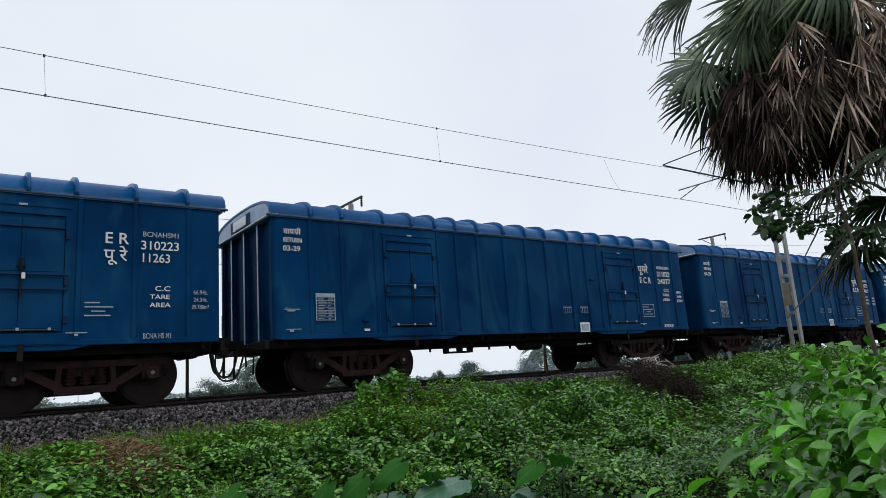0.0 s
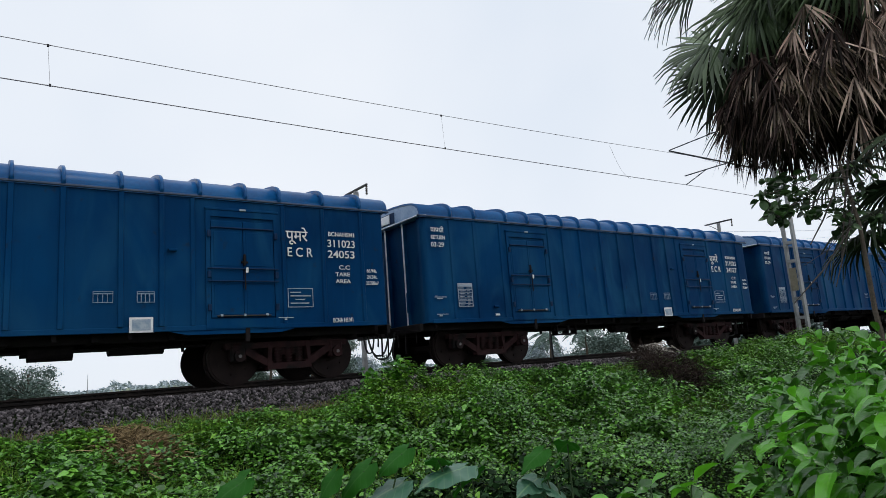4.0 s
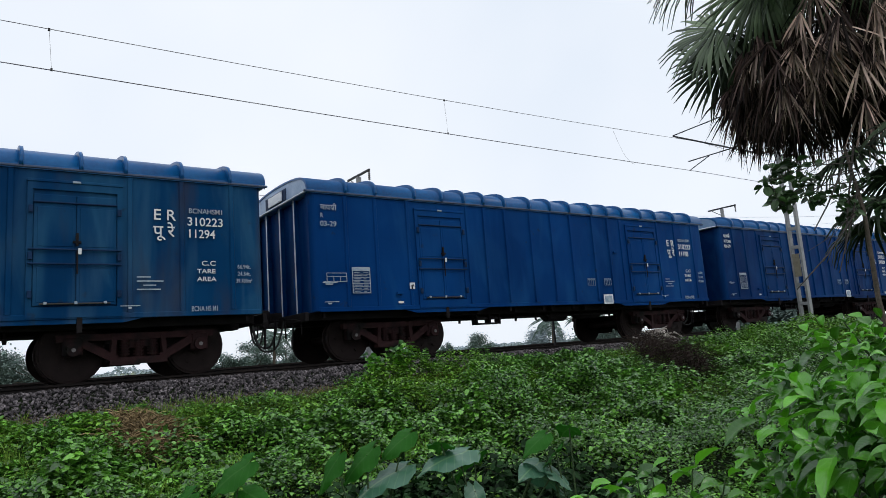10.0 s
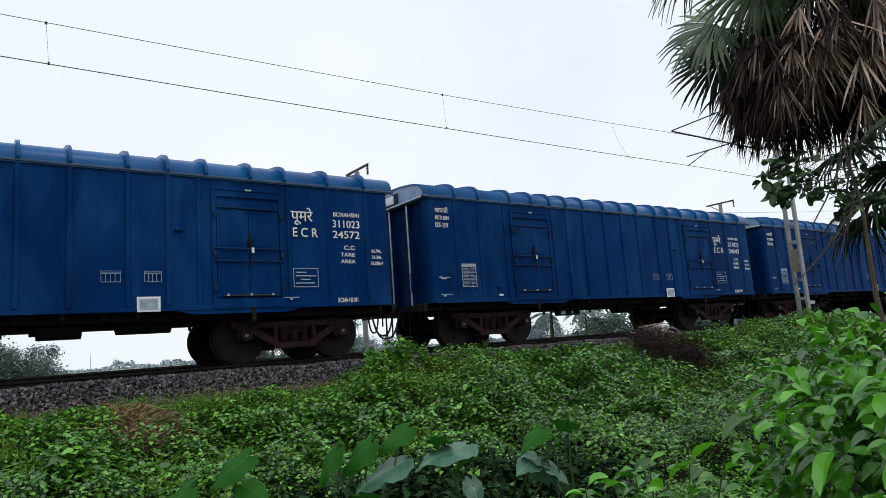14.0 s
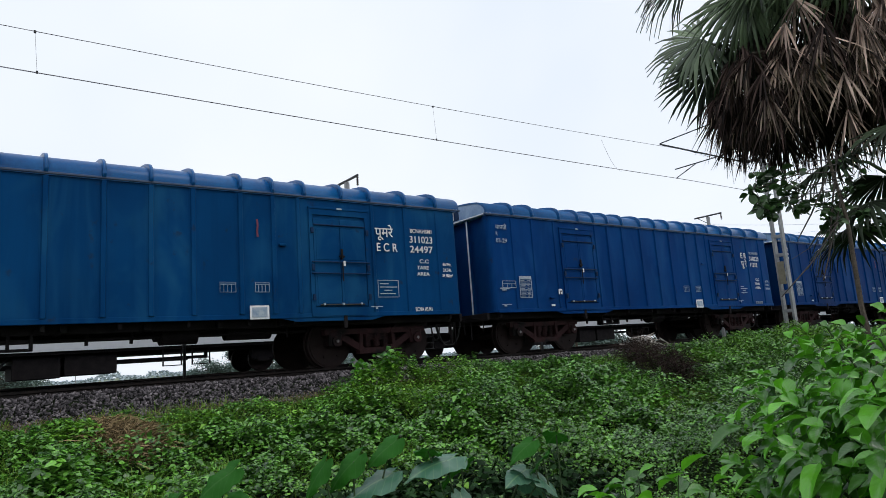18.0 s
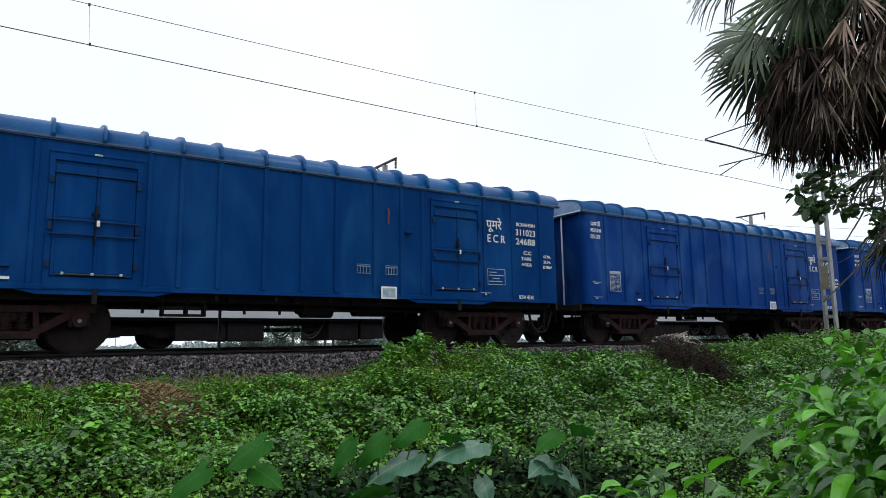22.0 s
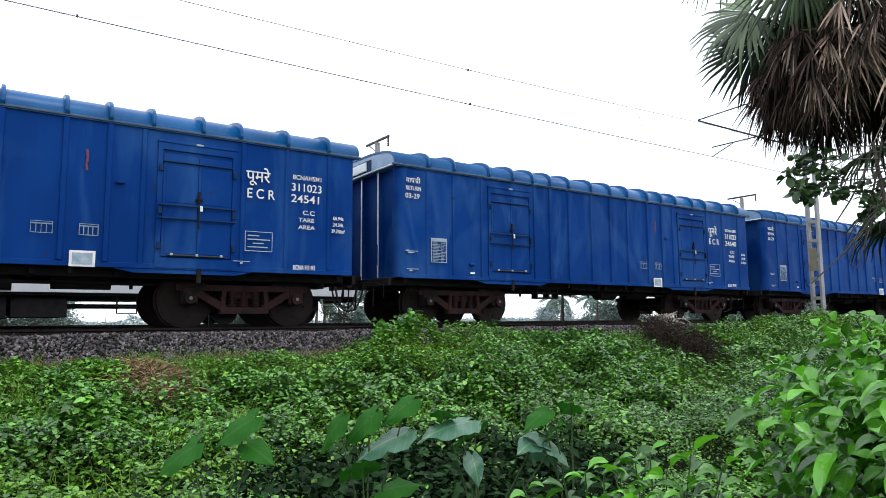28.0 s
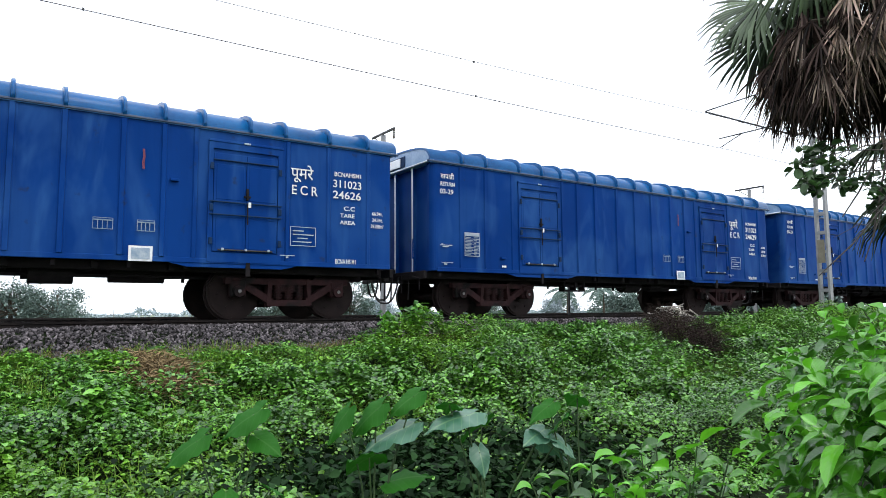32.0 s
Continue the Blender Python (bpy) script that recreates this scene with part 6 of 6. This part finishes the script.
    for i in range(60):
        # the heart of the skirt, its deep shade put into the brown
        a = radians(137.5 * i + rng.uniform(-20, 20))
        u = rng.uniform(0, 1)
        r = rng.uniform(0.3, 1.0) * (1.1 - 0.3 * u)
        hub = (math.cos(a) * r - 0.08, math.sin(a) * r + 0.24, crown - 0.3 - 1.1 * u)
        v, f = hanging_fan(rng, hub, (math.cos(a), math.sin(a), -0.25), rng.uniform(0.7, 1.0), 34, rng.uniform(120, 240))
        part("dead_fan", mesh_np("dead_fan", v, f, DEADFROND), None, palm)
    for i in range(190):
        # shut fans that hang over one another, tan ones mostly high and about 220 degrees
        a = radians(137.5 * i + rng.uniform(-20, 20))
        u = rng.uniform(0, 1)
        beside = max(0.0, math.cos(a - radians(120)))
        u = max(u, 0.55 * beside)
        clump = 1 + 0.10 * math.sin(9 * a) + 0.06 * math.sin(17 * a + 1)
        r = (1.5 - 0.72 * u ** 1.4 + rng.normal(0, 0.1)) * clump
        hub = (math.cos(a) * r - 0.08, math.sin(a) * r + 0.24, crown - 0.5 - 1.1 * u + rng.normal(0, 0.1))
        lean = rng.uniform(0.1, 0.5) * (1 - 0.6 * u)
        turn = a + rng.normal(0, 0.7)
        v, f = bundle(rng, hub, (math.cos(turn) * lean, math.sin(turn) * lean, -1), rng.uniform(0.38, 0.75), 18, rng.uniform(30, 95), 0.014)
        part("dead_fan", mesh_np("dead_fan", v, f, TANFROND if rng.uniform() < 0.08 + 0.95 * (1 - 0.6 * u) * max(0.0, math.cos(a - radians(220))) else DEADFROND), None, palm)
        if i % 3 == 0:
            part("stalk", tube(bmesh.new(), [(0.15 * math.cos(a), 0.15 * math.sin(a), hub[2] + 0.25), hub], 0.026, 0.014, n=5), TWIG, palm)
    # a young palm below, its fans close to the ground cover
    young = thing("young_palm", "young fan palm with drooping green fronds", "palm", at=pose(8.75, 2.55, float(ground_z(np.array(8.75), np.array(2.55)))))
    part("stem", tube(bmesh.new(), [(0, 0, -0.1), (0.03, 0, 1.5), (0, 0, 3.6)], 0.09, 0.06, n=8), TWIG, young)
    for i in range(8):
        a = 80.0 * i
        v, f = fan(rng, 0.75, 30, 230, 1.0)
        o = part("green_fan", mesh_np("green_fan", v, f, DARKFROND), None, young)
        zz = 2.55 + 0.16 * i
        o.matrix_basis = Matrix.Translation((0.7 * math.cos(radians(a)), 0.7 * math.sin(radians(a)), zz)) @ pose(0, 0, 0, 0, 25, a)
        part("stalk", tube(bmesh.new(), [(0, 0, zz - 0.5), (0.4 * math.cos(radians(a)), 0.4 * math.sin(radians(a)), zz - 0.1), (0.7 * math.cos(radians(a)), 0.7 * math.sin(radians(a)), zz)], 0.025, 0.014, n=5), STEM, young)


def make_small_tree(rng):
    """A thin tree whose leafy twigs hang in front of the mast."""
    tx, ty = 7.4, 2.75
    z0 = float(ground_z(np.array(tx), np.array(ty)))
    tree = thing("small_tree", "thin crooked tree with sparse dark oval leaves", "tree", at=pose(tx, ty, z0))
    part("trunk", tube(bmesh.new(), [(0, 0, 0), (0.05, 0, 0.9), (-0.04, 0.03, 1.7), (0.02, 0.05, 2.6), (-0.05, 0.1, 3.3)], 0.035, 0.016, n=7), TWIG, tree)
    pts, dirs = [], []
    for cx, cy, cz, wide, n in ((-1.45, 0.22, 1.42, 0.09, 4), (-1.18, 0.24, 1.56, 0.1, 6), (-1.12, 0.22, 1.32, 0.1, 6), (-0.85, 0.22, 1.5, 0.13, 8), (-0.68, 0.2, 1.36, 0.12, 7), (-1.3, 0.2, 1.22, 0.1, 4), (-0.1, 0.15, 1.3, 0.12, 5), (-0.22, 0.15, 1.12, 0.11, 5), (0.25, 0.1, 1.38, 0.16, 8), (0.5, 0.0, 1.15, 0.18, 8), (0.3, 0.05, 1.65, 0.15, 6)):
        hub = Vector((cx, cy, cz - z0))
        base = Vector((-0.03, 0.04, hub.z + 0.28))
        part("limb", tube(bmesh.new(), [tuple(base), tuple(base.lerp(hub, 0.5) + Vector((0, 0, 0.06))), tuple(hub)], 0.007, 0.004, n=5), DARKTWIG, tree)
        for i in range(n):
            end = hub + Vector((rng.normal(0, wide), rng.normal(0, wide), rng.normal(0, wide)))
            part("branch", tube(bmesh.new(), [tuple(hub), tuple(hub.lerp(end, 0.5) + Vector((0, 0, 0.02))), tuple(end)], 0.004, 0.002, n=4), DARKTWIG, tree)
            for k in range(6):
                pts.append(hub.lerp(end, rng.uniform(0.4, 1.05)))
                dirs.append((rng.normal(), rng.normal(), rng.normal(-0.1, 0.6)))
    up = rng.normal(0, 1, (len(pts), 3)) + [0, 0, 0.5]
    part("foliage", broad_leaves("foliage", np.array(pts), np.array(dirs), up, rng.uniform(0.085, 0.13, len(pts)), rng, DARKLEAF, 0.3, 0.27), None, tree)
    for a, b, r in (((-0.32, 0.05, 1.6), (-1.05, 0.08, 0.95), 0.014), ((-0.2, 0.05, 1.15), (-1.6, 0.05, 0.40), 0.012), ((0.0, 0.05, 1.45), (-0.75, 0.05, 0.55), 0.012), ((0.05, 0.05, 1.9), (-0.45, 0.1, 0.75), 0.016), ((-0.15, 0.05, 1.2), (-1.2, 0.1, 0.75), 0.006)):
        a, b = Vector(a) - Vector((0, 0, z0)), Vector(b) - Vector((0, 0, z0))
        part("bare_branch", tube(bmesh.new(), [tuple(a), tuple(a.lerp(b, 0.5) + Vector((0, 0.02, -0.06))), tuple(b)], r * 0.75, r * 0.4, n=5), DARKTWIG, tree)


# ---- distance ----
def make_far_tree(x, y, tall, wide, rng, n=2600, mat=None, label="leafy tree in haze beyond the tracks"):
    z = float(ground_z(np.array(x), np.array(y)))
    tree = thing("tree", label, "tree", "trees beyond the tracks", at=pose(x, y, z))
    part("trunk", tube(bmesh.new(), [(0, 0, -0.2), (0.1, 0, tall * 0.35), (-0.1, 0.1, tall * 0.7)], wide * 0.05, wide * 0.02, n=7), TWIG, tree)
    pts = []
    for _ in range(16):
        a, r = rng.uniform(0, 6.28), wide * 0.5 * math.sqrt(rng.uniform())
        h = tall * rng.uniform(0.12, 0.9) * (1 - 0.25 * (2 * r / wide) ** 2)
        c = np.array([math.cos(a) * r, math.sin(a) * r, h])
        part("limb", tube(bmesh.new(), [(0, 0, tall * 0.3), tuple(c * 0.6 + [0, 0, tall * 0.1]), tuple(c)], wide * 0.015, wide * 0.005, n=4), TWIG, tree)
        pts.append(c + rng.normal(0, 1, (n // 16, 3)) * wide * np.array([0.10, 0.10, 0.075]))
    pts = np.concatenate(pts)
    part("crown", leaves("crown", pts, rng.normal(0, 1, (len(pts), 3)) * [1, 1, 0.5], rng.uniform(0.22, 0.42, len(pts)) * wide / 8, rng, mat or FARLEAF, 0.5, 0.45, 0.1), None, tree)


def make_far_palm(x, y, tall, rng):
    z = float(ground_z(np.array(x), np.array(y)))
    palm = thing("coconut_palm", "coconut palm in haze beyond the tracks", "palm", "trees beyond the tracks", at=pose(x, y, z))
    part("trunk", tube(bmesh.new(), [(0, 0, -0.2), (0.2, 0, tall * 0.5), (0.1, 0, tall)], 0.22, 0.13, n=7), TWIG, palm)
    for i in range(15):
        a, e = 2.4 * i, rng.uniform(-0.4, 0.9)
        n = 46
        u = np.linspace(0.1, 1, n)
        L = 3.4
        cx = np.stack([np.cos(a) * np.cos(e) * L * u, np.sin(a) * np.cos(e) * L * u, tall + math.sin(e) * L * u - 2.0 * u * u], 1)
        side = np.array([-math.sin(a), math.cos(a), 0])
        at = np.concatenate([cx, cx])
        out = np.concatenate([side + [0, 0, -0.5] + 0 * cx, -side + [0, 0, -0.5] + 0 * cx]) + [math.cos(a) * 0.4, math.sin(a) * 0.4, 0]
        part("frond", blades("frond", at, out, 0.75 * np.sin(np.concatenate([u, u]) * 2.6 + 0.3), 0.05, rng, FARLEAF, 0.4), None, palm)


def make_distance(rng):
    # a far line of woods and palms on the horizon
    n = 30000
    a = rng.uniform(radians(-45), radians(85), n)
    r = rng.uniform(420, 520, n)
    x, y = r * np.sin(a), np.maximum(r * np.cos(a), 60)
    top = 1.5 + 2.2 * np.clip(vnoise(a * 40, a * 0, 1.0, 21) + 0.1, 0, 1) + 9.0 * np.clip(vnoise(a * 150, a * 0, 1.0, 22) - 0.12, 0, 0.4)
    at = np.stack([x, y, -1.9 + np.clip(top, 1.0, 9) * np.sqrt(rng.uniform(0, 1, n))], 1)
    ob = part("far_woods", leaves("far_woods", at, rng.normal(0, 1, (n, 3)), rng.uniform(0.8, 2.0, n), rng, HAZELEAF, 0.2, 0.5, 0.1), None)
    tagged(ob, "pale hazy line of woods on the horizon", "woods", kind="stuff")
    tower = thing("radio_mast", "thin radio mast far off in the haze", "mast", at=pose(400 * math.sin(radians(7.77)), 400 * math.cos(radians(7.77)), -1.9))
    part("shaft", rod(bmesh.new(), (0, 0, 0), (0, 0, 10.7), 0.22, 0.08, n=5), GALV, tower)
    for az, dist, tall, wide in ((1.0, 95, 6.8, 8), (4.0, 92, 6.0, 5.5), (17.2, 100, 3.6, 5), (20.0, 98, 6.0, 5.5), (22.2, 102, 5.6, 4.5), (26.3, 92, 7.4, 6), (28.4, 140, 5.0, 7), (31.5, 70, 3.2, 4), (35.9, 150, 4.0, 3), (38.8, 150, 4.8, 5.5), (44.3, 170, 6.0, 9), (49.5, 120, 6, 10), (57, 80, 4.5, 8), (60, 75, 5, 8), (64, 75, 6, 9)):
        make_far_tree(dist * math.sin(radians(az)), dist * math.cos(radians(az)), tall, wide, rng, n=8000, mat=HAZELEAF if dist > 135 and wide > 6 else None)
    for az, dist, tall in ((21.2, 88, 5.4), (23.9, 84, 5.3), (24.6, 90, 6.3), (45, 95, 5.0), (48, 100, 5)):
        make_far_palm(dist * math.sin(radians(az)), dist * math.cos(radians(az)), tall, rng)


# ---- build ----
RNG = np.random.RandomState(7)
make_ground()
make_track(TRACK, -60, 120, 60)
make_track(TRACK_2, -60, 150, 0)
make_track(TRACK_3, -60, 150, 0)
TRAIN, AXLES = make_train()
COACH_LIST, COACH_WHEELS = make_passenger_train()
make_near_mast()
make_far_mast(11.7, 21.0, 6.8)
make_far_mast(34.6, 20.2, 6.9)
make_wires()
make_posts()
make_palm(RNG)
make_small_tree(RNG)
make_bush(RNG)
make_sapling(2.42, 1.86, 1.02, RNG, "low broad-leaved green shrub beside the bush", 0.15, 30)
make_sapling(2.2, 1.98, 0.95, RNG, "low broad-leaved green shrub with long bright leaves", 0.14, 22)
make_brush(RNG)
for wx, wy, wh in ((5.9, 10.35, 0.62), (6.4, 10.3, 0.7), (6.9, 10.1, 0.55), (8.3, 10.2, 0.5)):
    make_weed(wx, wy, RNG, wh)
# leaves: place of the stalk's end, heading, dip of the tip, lean, length, bluish or not
make_taro(1.05, 3.55, [(1.17, 3.5, -0.42, 150, 28, -35, 0.30, False), (0.9, 3.58, -0.54, 152, 30, -30, 0.30, False), (1.2, 3.5, -0.55, 300, 20, 30, 0.22, False), (1.0, 3.4, -0.80, 250, 30, 0, 0.2, False), (1.25, 3.45, -0.80, 20, 25, 10, 0.18, False)])
make_taro(1.75, 3.25, [(1.62, 3.33, -0.44, 150, 50, -30, 0.26, False), (1.77, 3.25, -0.42, 148, 38, -35, 0.28, False), (1.95, 3.15, -0.35, 155, 30, -30, 0.25, False), (1.9, 3.17, -0.52, 155, 18, -18, 0.36, True), (1.86, 3.2, -0.80, 330, -15, 20, 0.28, False), (1.7, 3.2, -0.66, 100, 20, 15, 0.30, False)])
make_taro(2.3, 2.95, [(2.2, 3.0, -0.46, 175, 4, -12, 0.36, True), (2.12, 3.05, -0.40, 60, 10, 10, 0.24, False), (2.26, 2.96, -0.66, 262, 55, 0, 0.19, True), (2.5, 2.72, -0.54, 195, 8, -25, 0.22, True), (2.5, 2.74, -0.58, -36, 28, -35, 0.26, True), (2.57, 2.66, -0.58, -60, 35, 10, 0.18, True), (2.3, 3.0, -0.5, 110, 30, 0, 0.26, False)])
make_taro(2.66, 2.6, [(2.66, 2.6, -0.36, 60, 12, 25, 0.21, False), (2.58, 2.64, -0.47, 110, 40, -10, 0.22, False), (2.52, 2.68, -0.40, 170, 25, -20, 0.2, False)])
make_distance(RNG)
make_bank_plants(RNG)
make_ballast(RNG)


def share_keys(first, others):
    """The same keys for alike wheelsets."""
    act, slot = first.animation_data.action, first.animation_data.action_slot
    for o in others:
        o.rotation_mode = "QUATERNION"
        o.animation_data_create()
        o.animation_data.action = act
        o.animation_data.action_slot = slot


def motions():
    times = [float(i) for i in range(33)]
    for k, w in TRAIN:
        walk(w, [(t, pose(train_x(t) + PITCH * k, TRACK, 0)) for t in times])
    for i, c in enumerate(COACH_LIST):
        walk(c, [(t, pose(coach_x(t) - COACH - COACH_PITCH * i, TRACK_2, 0)) for t in (0.0, 16.0, 32.0)])
    fine = [2 * i / FPS for i in range(481)]
    for x, same in AXLES.items():
        walk(same[0], [(t, pose(x, 0, 0.5, 0, math.degrees((train_x(t) - train_x(0)) / 0.5), 0)) for t in fine])
        share_keys(same[0], same[1:])
    finer = [i / FPS for i in range(961)]
    for x, same in COACH_WHEELS.items():
        walk(same[0], [(t, pose(x, 0, 0.455, 0, math.degrees((coach_x(t) - coach_x(0)) / 0.455), 0)) for t in finer])
        share_keys(same[0], same[1:])


motions()
